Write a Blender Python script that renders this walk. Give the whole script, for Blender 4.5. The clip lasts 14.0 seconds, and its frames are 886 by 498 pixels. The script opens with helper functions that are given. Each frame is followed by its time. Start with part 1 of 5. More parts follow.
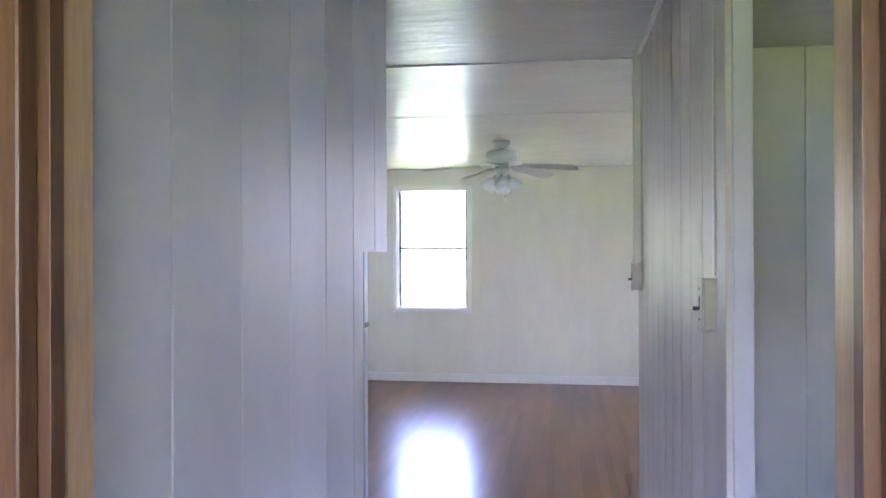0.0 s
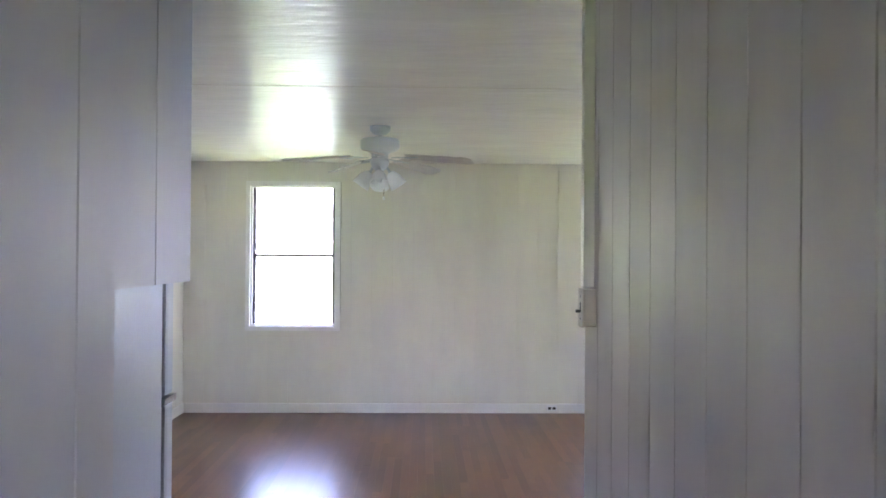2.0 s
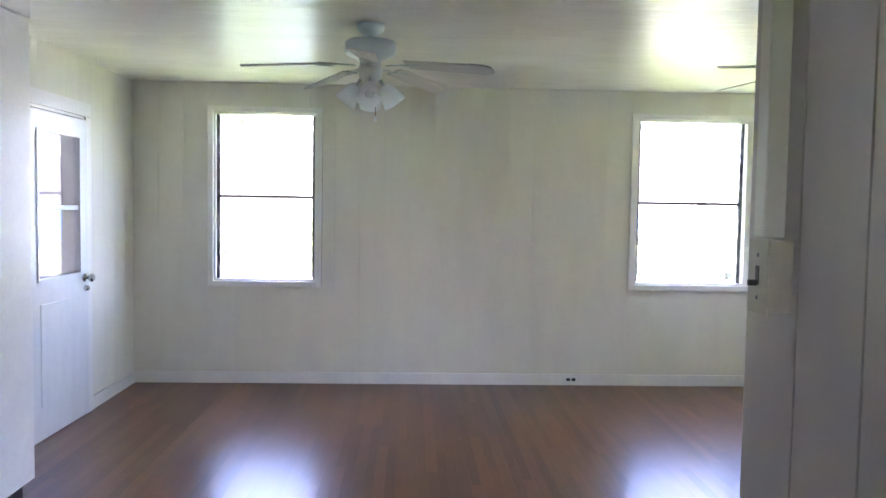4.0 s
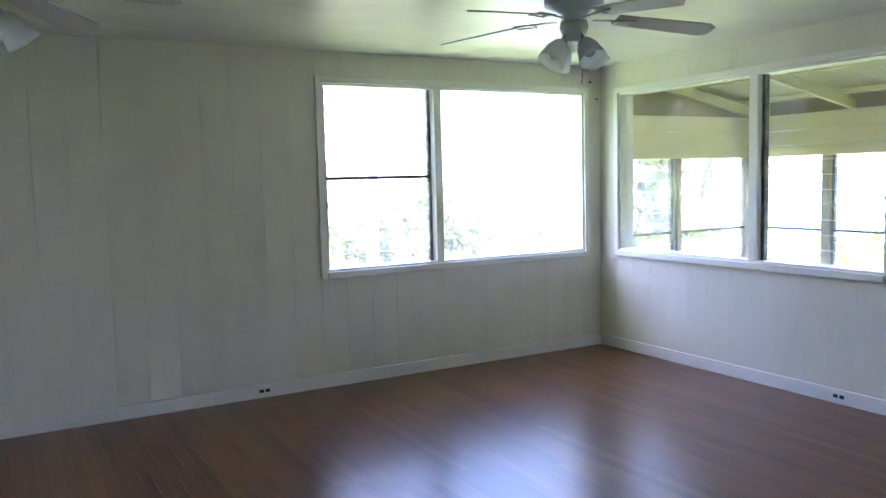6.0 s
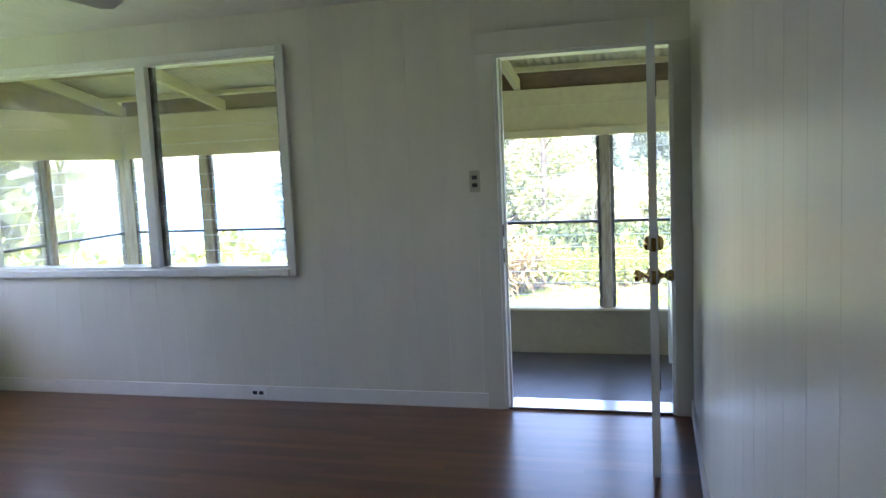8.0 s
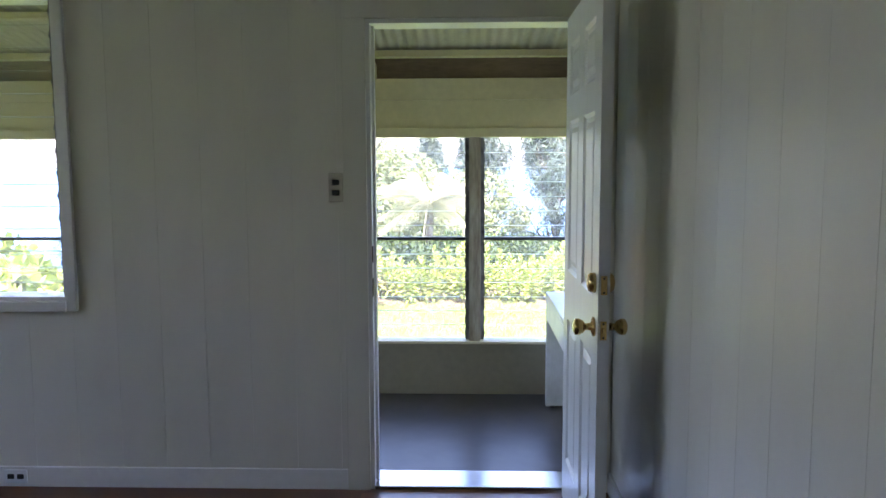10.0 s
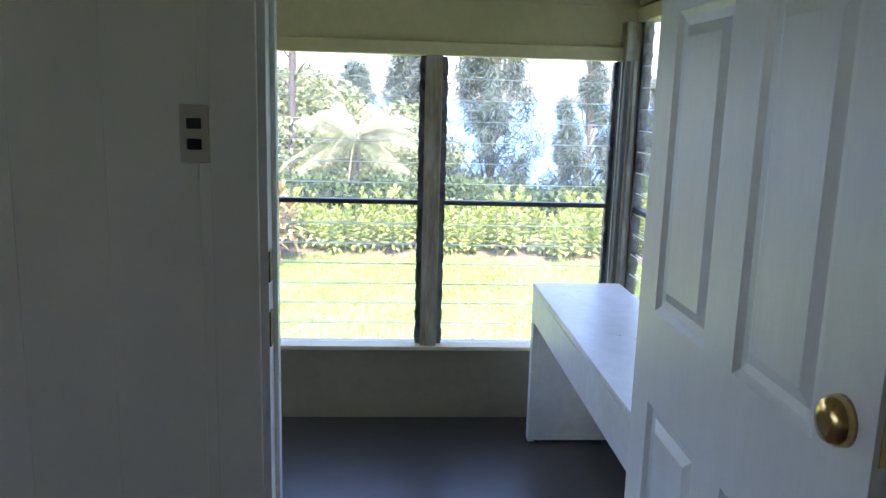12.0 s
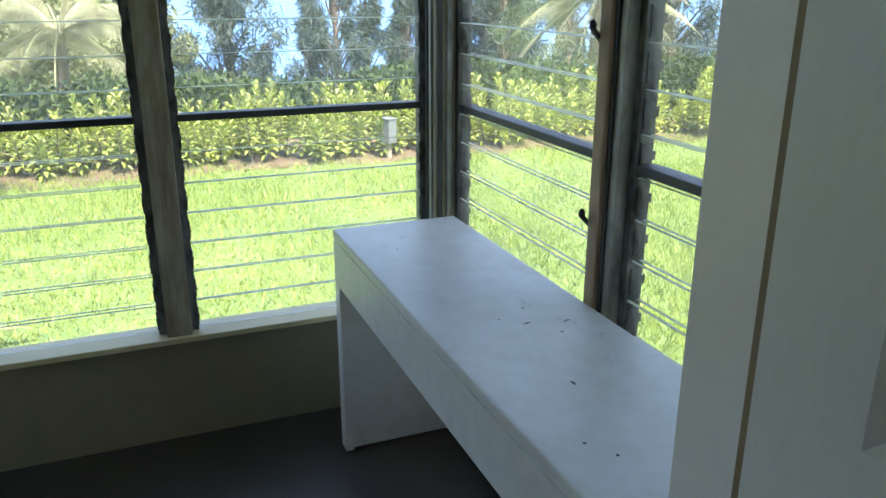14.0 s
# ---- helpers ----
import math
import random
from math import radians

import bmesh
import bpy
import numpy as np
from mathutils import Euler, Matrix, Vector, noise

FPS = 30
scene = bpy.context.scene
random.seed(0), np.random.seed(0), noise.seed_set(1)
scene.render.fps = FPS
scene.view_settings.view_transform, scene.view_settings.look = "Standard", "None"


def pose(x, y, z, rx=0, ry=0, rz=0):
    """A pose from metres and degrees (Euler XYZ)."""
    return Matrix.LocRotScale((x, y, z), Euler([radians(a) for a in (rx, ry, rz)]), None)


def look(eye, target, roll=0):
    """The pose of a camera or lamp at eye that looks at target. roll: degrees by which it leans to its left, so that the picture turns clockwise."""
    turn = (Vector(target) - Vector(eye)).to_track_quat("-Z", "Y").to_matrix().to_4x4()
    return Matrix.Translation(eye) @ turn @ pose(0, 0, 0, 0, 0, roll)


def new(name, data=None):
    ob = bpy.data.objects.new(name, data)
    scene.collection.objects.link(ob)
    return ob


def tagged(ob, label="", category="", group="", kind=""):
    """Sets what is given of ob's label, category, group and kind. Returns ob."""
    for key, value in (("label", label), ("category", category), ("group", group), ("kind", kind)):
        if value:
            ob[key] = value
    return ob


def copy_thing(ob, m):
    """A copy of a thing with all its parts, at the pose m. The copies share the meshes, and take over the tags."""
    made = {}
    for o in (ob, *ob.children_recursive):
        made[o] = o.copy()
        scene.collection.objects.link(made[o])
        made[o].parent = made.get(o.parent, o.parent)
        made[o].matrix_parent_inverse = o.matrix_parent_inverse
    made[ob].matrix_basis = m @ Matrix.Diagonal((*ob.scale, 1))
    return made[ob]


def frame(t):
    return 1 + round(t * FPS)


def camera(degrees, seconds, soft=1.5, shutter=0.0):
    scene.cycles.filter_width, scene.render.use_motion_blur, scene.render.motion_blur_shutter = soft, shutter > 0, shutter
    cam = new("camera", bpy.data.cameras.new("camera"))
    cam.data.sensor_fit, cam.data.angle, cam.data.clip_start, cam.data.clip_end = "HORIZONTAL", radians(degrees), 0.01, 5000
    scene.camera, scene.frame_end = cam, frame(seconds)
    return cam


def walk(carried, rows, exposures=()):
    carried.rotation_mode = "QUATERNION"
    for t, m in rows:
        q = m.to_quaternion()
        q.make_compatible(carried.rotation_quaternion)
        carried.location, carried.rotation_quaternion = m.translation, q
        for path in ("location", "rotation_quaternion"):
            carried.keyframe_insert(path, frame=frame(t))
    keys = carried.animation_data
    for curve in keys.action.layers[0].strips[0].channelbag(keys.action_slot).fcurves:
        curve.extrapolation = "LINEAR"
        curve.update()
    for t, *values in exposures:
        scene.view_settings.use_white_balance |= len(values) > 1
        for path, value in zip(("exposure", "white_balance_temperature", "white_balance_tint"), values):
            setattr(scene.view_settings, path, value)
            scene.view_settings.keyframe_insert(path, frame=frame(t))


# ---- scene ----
cam = camera(58.5, 14.0)
PATH = [
    (0, (0.973, 0.137, 1.485), (0.681, 2.116, 1.489), -0.2),
    (0.5, (0.895, 0.383, 1.525), (0.757, 2.377, 1.583), 0.8),
    (1, (0.780, 0.699, 1.517), (1.196, 9.000, 1.338), -0.3),
    (1.5, (0.750, 1.029, 1.523), (1.225, 9.000, 1.231), -1.4),
    (2, (0.796, 1.367, 1.529), (0.984, 9.000, 1.582), 0.4),
    (2.5, (0.784, 1.675, 1.505), (0.369, 9.000, 1.355), 0.1),
    (3, (0.723, 1.990, 1.510), (1.104, 9.000, 1.377), 0.0),
    (3.2, (0.723, 2.119, 1.489), (0.941, 9.000, 1.134), 1.0),
    (5.5, (0.593, 3.414, 1.467), (1.064, 5.354, 1.346), -0.6),
    (6, (0.495, 3.664, 1.49), (1.473, 5.399, 1.313), -1.4),
    (6.5, (0.44, 3.87, 1.488), (1.863, 5.248, 1.212), -0.9),
    (7, (0.538, 4.012, 1.484), (2.137, 5.196, 1.282), -0.3),
    (7.5, (0.542, 4.097, 1.478), (2.314, 5.009, 1.302), -1.5),
    (8, (0.63, 4.25, 1.462), (5.1, 5.463, 0.955), -2.6),
    (8.5, (0.634, 4.37, 1.435), (2.602, 4.647, 1.207), -0.0),
    (8.7, (0.752, 4.432, 1.441), (2.724, 4.691, 1.236), -1.8),
    (10.8, (2.343, 4.804, 1.447), (4.324, 4.656, 1.217), 1.1),
    (11, (2.53, 4.834, 1.459), (4.502, 4.599, 1.224), -0.1),
    (11.5, (2.953, 4.849, 1.431), (4.922, 4.621, 1.162), 0.4),
    (12, (3.358, 4.833, 1.439), (5.317, 4.7, 1.059), 1.6),
    (12.5, (3.725, 4.848, 1.43), (5.648, 4.474, 1.027), 0.7),
    (13, (4.071, 4.805, 1.391), (5.972, 4.355, 0.965), 0.5),
    (13.5, (4.357, 4.691, 1.351), (6.224, 4.314, 0.741), 2.1),
    (14, (4.587, 4.733, 1.322), (6.345, 4.021, 0.688), 0.1),
]
EXPOSURES = [(0.0, 6.05, 5800, 47), (1.0, 5.86, 6000, 46), (2.0, 5.8, 6100, 46), (3.2, 5.53, 6150, 44), (5.3, 5.12, 5800, 41), (6.5, 4.15, 5850, 32), (7.5, 3.93, 6100, 29), (8.5, 3.83, 6080, 31.5), (11.0, 3.17, 6050, 35), (12.5, 2.92, 5850, 29), (13.0, 2.75, 5850, 26), (14.0, 2.25, 6500, 17)]
walk(cam, [(t, look(eye, target, roll)) for t, eye, target, roll in PATH], EXPOSURES)

# ---- world and sun ----
SUN_EL, SUN_AZ = radians(60), radians(264)
world = bpy.data.worlds.new("world")
scene.world = world
world.use_nodes = True
wn = world.node_tree.nodes
sky = wn.new("ShaderNodeTexSky")
sky.sky_type = 'NISHITA'
sky.sun_disc = False
sky.sun_elevation = SUN_EL
sky.sun_rotation = SUN_AZ
sky.dust_density = 2.0
wn["Background"].inputs["Strength"].default_value = 0.15
world.node_tree.links.new(sky.outputs["Color"], wn["Background"].inputs["Color"])
sun = new("sun", bpy.data.lights.new("sun", 'SUN'))
sun.data.energy = 4.4
sun.data.angle = radians(0.55)
sun.data.color = (1.0, 0.95, 0.86)
sun_dir = Vector((math.sin(SUN_AZ) * math.cos(SUN_EL), math.cos(SUN_AZ) * math.cos(SUN_EL), math.sin(SUN_EL)))
sun.matrix_world = look(sun_dir * 60, (0, 0, 0))


# ---- materials ----
def material(name, base, rough=0.5, metal=0.0, vary=0.06, scale=3.0, grain=40.0, bump=0.15, second=None, island=0.0, obj=0.0, coat=0.0, stretch=(1, 1, 1), spec=0.5, bump_dist=0.004, rough_vary=0.07, detail=5):
    """Principled surface with a coarse stain, a fine grain, a soft relief and a spread of tone between pieces."""
    m = bpy.data.materials.new(name)
    m.use_nodes = True
    nt = m.node_tree
    n, l = nt.nodes, nt.links
    b = n["Principled BSDF"]
    tc = n.new("ShaderNodeTexCoord")
    mp = n.new("ShaderNodeMapping")
    mp.inputs["Scale"].default_value = stretch
    l.new(tc.outputs["Object"], mp.inputs["Vector"])
    vec = mp.outputs["Vector"]
    if obj:
        info = n.new("ShaderNodeObjectInfo")
        off = n.new("ShaderNodeVectorMath")
        off.operation = 'ADD'
        l.new(vec, off.inputs[0])
        l.new(info.outputs["Location"], off.inputs[1])
        vec = off.outputs["Vector"]
    big = n.new("ShaderNodeTexNoise")
    big.inputs["Scale"].default_value = scale
    big.inputs["Detail"].default_value = detail
    fine = n.new("ShaderNodeTexNoise")
    fine.inputs["Scale"].default_value = grain
    fine.inputs["Detail"].default_value = min(4, detail)
    l.new(vec, big.inputs["Vector"])
    l.new(vec, fine.inputs["Vector"])
    ramp = n.new("ShaderNodeMix")
    ramp.data_type = 'RGBA'
    a = Vector(base)
    c2 = Vector(second) if second else a * (1 - vary * 2.2)
    ramp.inputs["A"].default_value = (*(a * (1 + vary * 0.5)), 1)
    ramp.inputs["B"].default_value = (*c2, 1)
    add = n.new("ShaderNodeMath")
    add.operation = 'MULTIPLY_ADD'
    add.inputs[1].default_value = 0.6
    l.new(big.outputs["Fac"], add.inputs[0])
    mul = n.new("ShaderNodeMath")
    mul.operation = 'MULTIPLY'
    mul.inputs[1].default_value = 0.4
    l.new(fine.outputs["Fac"], mul.inputs[0])
    l.new(mul.outputs[0], add.inputs[2])
    rng = n.new("ShaderNodeMapRange")
    rng.inputs["From Min"].default_value = 0.35
    rng.inputs["From Max"].default_value = 0.65
    l.new(add.outputs[0], rng.inputs["Value"])
    l.new(rng.outputs["Result"], ramp.inputs["Factor"])
    col = ramp.outputs["Result"]
    if obj or island:
        if obj:
            inf = n.new("ShaderNodeObjectInfo")
            rnd = inf.outputs["Random"]
        else:
            inf = n.new("ShaderNodeNewGeometry")
            rnd = inf.outputs["Random Per Island"]
        hsv = n.new("ShaderNodeHueSaturation")
        mr = n.new("ShaderNodeMapRange")
        amount = obj or island
        mr.inputs["To Min"].default_value = 1 - amount
        mr.inputs["To Max"].default_value = 1 + amount
        l.new(rnd, mr.inputs["Value"])
        l.new(mr.outputs["Result"], hsv.inputs["Value"])
        l.new(col, hsv.inputs["Color"])
        col = hsv.outputs["Color"]
    l.new(col, b.inputs["Base Color"])
    rr = n.new("ShaderNodeMapRange")
    rr.inputs["To Min"].default_value = max(0.02, rough - rough_vary)
    rr.inputs["To Max"].default_value = min(1.0, rough + rough_vary)
    l.new(add.outputs[0], rr.inputs["Value"])
    l.new(rr.outputs["Result"], b.inputs["Roughness"])
    b.inputs["Metallic"].default_value = metal
    b.inputs["Coat Weight"].default_value = coat
    b.inputs["Coat Roughness"].default_value = 0.12
    b.inputs["Specular IOR Level"].default_value = spec
    if bump:
        bp = n.new("ShaderNodeBump")
        bp.inputs["Strength"].default_value = bump
        bp.inputs["Distance"].default_value = bump_dist
        l.new(add.outputs[0], bp.inputs["Height"])
        l.new(bp.outputs["Normal"], b.inputs["Normal"])
    return m


def glass_material(name, tint=(0.985, 0.995, 0.99), rough=0.0):
    """Thin pane, see-through: a pale veil put in for glare and dusty glass, a mirror gloss that grows at grazing
    angles.
    """
    m = bpy.data.materials.new(name)
    m.use_nodes = True
    n, l = m.node_tree.nodes, m.node_tree.links
    n.remove(n["Principled BSDF"])
    tr = n.new("ShaderNodeBsdfTransparent")
    tr.inputs["Color"].default_value = (*tint, 1)
    gl = n.new("ShaderNodeBsdfGlossy")
    gl.inputs["Roughness"].default_value = rough
    lw = n.new("ShaderNodeLayerWeight")
    lw.inputs["Blend"].default_value = 0.5
    pw = n.new("ShaderNodeMath")
    pw.operation = 'POWER'
    pw.inputs[1].default_value = 5.0
    l.new(lw.outputs["Facing"], pw.inputs[0])
    fr = n.new("ShaderNodeMath")
    fr.operation = 'MULTIPLY_ADD'
    fr.inputs[1].default_value = 0.9
    fr.inputs[2].default_value = 0.035
    l.new(pw.outputs[0], fr.inputs[0])
    mix = n.new("ShaderNodeMixShader")
    l.new(fr.outputs[0], mix.inputs[0])
    # Translucent veil: imitates washed-out glare as well as dusty glass.
    haze = n.new("ShaderNodeBsdfTranslucent")
    haze.inputs["Color"].default_value = (0.8, 0.77, 0.68, 1)
    film = n.new("ShaderNodeTexNoise")
    film.inputs["Scale"].default_value = 3.0
    film.inputs["Detail"].default_value = 4
    amount = n.new("ShaderNodeMapRange")
    amount.inputs["To Min"].default_value = 0.02
    amount.inputs["To Max"].default_value = 0.11
    l.new(film.outputs["Fac"], amount.inputs["Value"])
    body = n.new("ShaderNodeMixShader")
    l.new(amount.outputs["Result"], body.inputs[0])
    l.new(tr.outputs[0], body.inputs[1])
    l.new(haze.outputs[0], body.inputs[2])
    l.new(body.outputs[0], mix.inputs[1])
    l.new(gl.outputs[0], mix.inputs[2])
    l.new(mix.outputs[0], n["Material Output"].inputs["Surface"])
    return m


WALL = material("wall_paint", (0.74, 0.72, 0.62), rough=0.34, vary=0.04, scale=1.6, grain=6, bump=0.3, obj=0.015, stretch=(1, 1, 0.35))
WALL_CORE = material("wall_core", (0.5, 0.48, 0.44), rough=0.6, vary=0.05)
CEIL = material("ceiling_paint", (0.71, 0.69, 0.63), rough=0.34, vary=0.04, scale=2.2, grain=7, bump=1.0, bump_dist=0.014, detail=3, stretch=(0.7, 2.2, 1))
TRIM = material("trim_paint", (0.80, 0.79, 0.75), rough=0.3, vary=0.03, scale=4, grain=30, bump=0.12)
FLOOR = material("oak_strip", (0.165, 0.069, 0.028), rough=0.28, second=(0.115, 0.047, 0.02), scale=1.6, grain=5, detail=2, bump=0.0, obj=0.26, stretch=(0.1, 0.9, 1), spec=0.42, rough_vary=0.0)
FLOOR_REST = material("oak_strip_rest", (0.165, 0.069, 0.028), rough=0.28, second=(0.115, 0.047, 0.02), scale=1.6, grain=5, detail=2, bump=0.0, island=0.26, stretch=(1.5, 0.5, 1), spec=0.42, rough_vary=0.0)
HALL_WHITE = material("hall_white_paint", (0.64, 0.64, 0.63), rough=0.44, vary=0.05, scale=1.6, grain=6, bump=0.4, obj=0.02, stretch=(1, 1, 0.35), spec=0.38, rough_vary=0.14)
HALL_PAINT = material("hall_cream_paint", (0.62, 0.58, 0.52), rough_vary=0.14, rough=0.44, vary=0.05, scale=1.6, grain=6, bump=0.4, obj=0.02, stretch=(1, 1, 0.35), spec=0.36)
STRIKE = material("mortise_dark_metal", (0.10, 0.07, 0.045), rough=0.4, metal=0.6, vary=0.2)
FLOOR_GAP = material("floor_gap", (0.03, 0.017, 0.01), rough=0.8)
CONCRETE = material("porch_concrete_paint", (0.06, 0.053, 0.045), rough=0.36, vary=0.12, scale=1.8, grain=9, bump=0.05)
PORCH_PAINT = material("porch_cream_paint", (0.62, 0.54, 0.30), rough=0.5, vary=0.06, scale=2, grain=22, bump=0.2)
# Cream paint darkened: the parapet's shade is put into this colour.
PORCH_SHADE = material("porch_cream_shaded", (0.25, 0.22, 0.13), rough=0.5, vary=0.07, scale=2, grain=22, bump=0.2)
# Cream yellowed: light bounced off the lawn is put into the colour.
ROOF_METAL = material("lawn_lit_corrugated_metal", (0.64, 0.59, 0.38), rough=0.5, vary=0.07, scale=2, grain=30, bump=0.1)
GLASS = glass_material("clear_glass")
SLAT_EDGE = material("ground_glass_edge", (0.90, 0.95, 0.94), rough=0.35, vary=0.02, bump=0)
_n, _l = SLAT_EDGE.node_tree.nodes, SLAT_EDGE.node_tree.links
_tl, _mx = _n.new("ShaderNodeBsdfTranslucent"), _n.new("ShaderNodeMixShader")
_tl.inputs["Color"].default_value = (0.9, 0.95, 0.94, 1)
_l.new(_n["Principled BSDF"].outputs[0], _mx.inputs[1])
_l.new(_tl.outputs[0], _mx.inputs[2])
_l.new(_mx.outputs[0], _n["Material Output"].inputs["Surface"])
ALU = material("oxidised_aluminium", (0.26, 0.27, 0.26), rough=0.5, metal=0.4, second=(0.035, 0.035, 0.032), scale=14, grain=50, bump=0.4, stretch=(1, 1, 0.5))
ALU_DARK = material("dark_window_bar", (0.06, 0.065, 0.065), rough=0.5, metal=0.3, vary=0.15)
EXTERIOR = material("exterior_siding", (0.55, 0.53, 0.46), rough=0.6, vary=0.06)
BROWN = material("brown_stained_wood", (0.15, 0.066, 0.024), rough=0.4, vary=0.2, scale=4, grain=40, stretch=(5, 5, 0.4), bump=0.15)
TAN = material("tan_varnished_trim", (0.52, 0.33, 0.17), rough=0.35, vary=0.12, scale=4, grain=40, stretch=(5, 5, 0.4), bump=0.1)
FRIDGE = material("fridge_white_enamel", (0.58, 0.63, 0.65), rough=0.35, vary=0.03, scale=3, grain=160, bump=0.03)
WHITE = material("white_enamel", (0.80, 0.82, 0.82), rough=0.3, vary=0.02, scale=3, grain=160, bump=0.03)
DOOR_PAINT = material("door_white_paint", (0.71, 0.725, 0.71), rough=0.33, vary=0.03, scale=5, grain=50, stretch=(3, 3, 0.5), bump=0.12)
DESK_PAINT = material("desk_white_paint", (0.70, 0.71, 0.70), rough=0.36, second=(0.60, 0.60, 0.57), scale=4, grain=24, bump=0.2)
BRASS = material("polished_brass", (0.68, 0.47, 0.18), rough=0.2, metal=1.0, vary=0.08, scale=20, bump=0.03)
CHROME = material("satin_nickel", (0.6, 0.6, 0.6), rough=0.2, metal=1.0, vary=0.04, bump=0)
PLASTIC = material("ivory_plastic", (0.66, 0.63, 0.55), rough=0.35, vary=0.03, bump=0.03)
BLACK = material("black_plastic", (0.02, 0.02, 0.02), rough=0.4, vary=0.1, bump=0)
GASKET = material("grey_gasket", (0.16, 0.17, 0.18), rough=0.5, vary=0.08, bump=0)
GRASS = material("lawn_soil", (0.075, 0.14, 0.03), rough=0.9, second=(0.14, 0.215, 0.055), scale=0.7, grain=9, bump=0.6, bump_dist=0.03)


# ---- building helpers ----
def add_box(bm, x0, x1, y0, y1, z0, z1, mi=0):
    v = [bm.verts.new(p) for p in ((x0, y0, z0), (x1, y0, z0), (x1, y1, z0), (x0, y1, z0), (x0, y0, z1), (x1, y0, z1), (x1, y1, z1), (x0, y1, z1))]
    fs = []
    for q in ((0, 3, 2, 1), (4, 5, 6, 7), (0, 1, 5, 4), (1, 2, 6, 5), (2, 3, 7, 6), (3, 0, 4, 7)):
        f = bm.faces.new([v[i] for i in q])
        f.material_index = mi
        fs.append(f)
    return v, fs


def box(x0, x1, y0, y1, z0, z1, bevel=0.0):
    bm = bmesh.new()
    add_box(bm, min(x0, x1), max(x0, x1), min(y0, y1), max(y0, y1), min(z0, z1), max(z0, z1))
    if bevel:
        bmesh.ops.bevel(bm, geom=bm.edges[:], offset=bevel, segments=2, affect='EDGES', profile=0.6)
    return bm


def lathe(profile, n=20, axis='z'):
    """A turned shape from (radius, height) pairs."""
    bm = bmesh.new()
    rings = []
    for r, h in profile:
        ring = []
        for i in range(n):
            a = 2 * math.pi * i / n
            p = (r * math.cos(a), r * math.sin(a), h)
            if axis == 'x':
                p = (h, p[0], p[1])
            if axis == 'y':
                p = (p[0], h, p[1])
            ring.append(bm.verts.new(p))
        rings.append(ring)
    for a, b in zip(rings, rings[1:]):
        for i in range(n):
            bm.faces.new((a[i], a[(i + 1) % n], b[(i + 1) % n], b[i]))
    bm.faces.new(rings[0])
    bm.faces.new(rings[-1])
    bmesh.ops.recalc_face_normals(bm, faces=bm.faces[:])
    for f in bm.faces:
        f.smooth = len(f.verts) == 4
    return bm


def mesh_of(name, bm, mats):
    me = bpy.data.meshes.new(name)
    bm.to_mesh(me)
    bm.free()
    for m in mats if isinstance(mats, (list, tuple)) else [mats]:
        me.materials.append(m)
    return me


def part(name, bm, mat, parent=None, label="", at=None):
    """A bmesh as one mesh object, under a thing or a part."""
    ob = new(name, mesh_of(name, bm, mat))
    if parent is not None:
        ob.parent = parent
    if at is not None:
        ob.matrix_basis = at
    if label:
        tagged(ob, label)
    return ob


def share(name, me, parent, at):
    ob = new(name, me)
    ob.parent = parent
    ob.matrix_basis = at
    return ob


def thing(name, label, category, m=None, group=""):
    ob = new(name)
    ob.empty_display_size = 0.1
    if m is not None:
        ob.matrix_basis = m
    return tagged(ob, label, category, group)


def cuts(a0, a1, z0, z1, holes):
    """The rectangles left of a0..a1, z0..z1 after taking out the holes (a0, a1, z0, z1)."""
    rects = [(a0, a1, z0, z1)]
    for h in holes:
        out = []
        for r in rects:
            b0, b1, c0, c1 = max(r[0], h[0]), min(r[1], h[1]), max(r[2], h[2]), min(r[3], h[3])
            if b0 >= b1 or c0 >= c1:
                out.append(r)
                continue
            for q in ((r[0], r[1], c1, r[3]), (r[0], r[1], r[2], c0), (r[0], b0, c0, c1), (b1, r[1], c0, c1)):
                if q[1] - q[0] > 1e-4 and q[3] - q[2] > 1e-4:
                    out.append(q)
        rects = out
    return rects


def span(axis, p0, p1, a0, a1, z0, z1):
    """Box bounds of a slab between planes p0 and p1 of an axis."""
    return (p0, p1, a0, a1, z0, z1) if axis == 'x' else (a0, a1, p0, p1, z0, z1)


def wall(name, axis, p, thick, a0, a1, z0, z1, holes=(), label="", mat=None):
    """A wall core whose face stands at p and which runs thick beyond it, with openings through it."""
    bm = bmesh.new()
    for r in cuts(a0, a1, z0, z1, holes):
        x = span(axis, min(p, p + thick), max(p, p + thick), *r)
        add_box(bm, *x)
    ob = part(name, bm, mat or WALL_CORE)
    return tagged(ob, label, "wall", kind="structure")


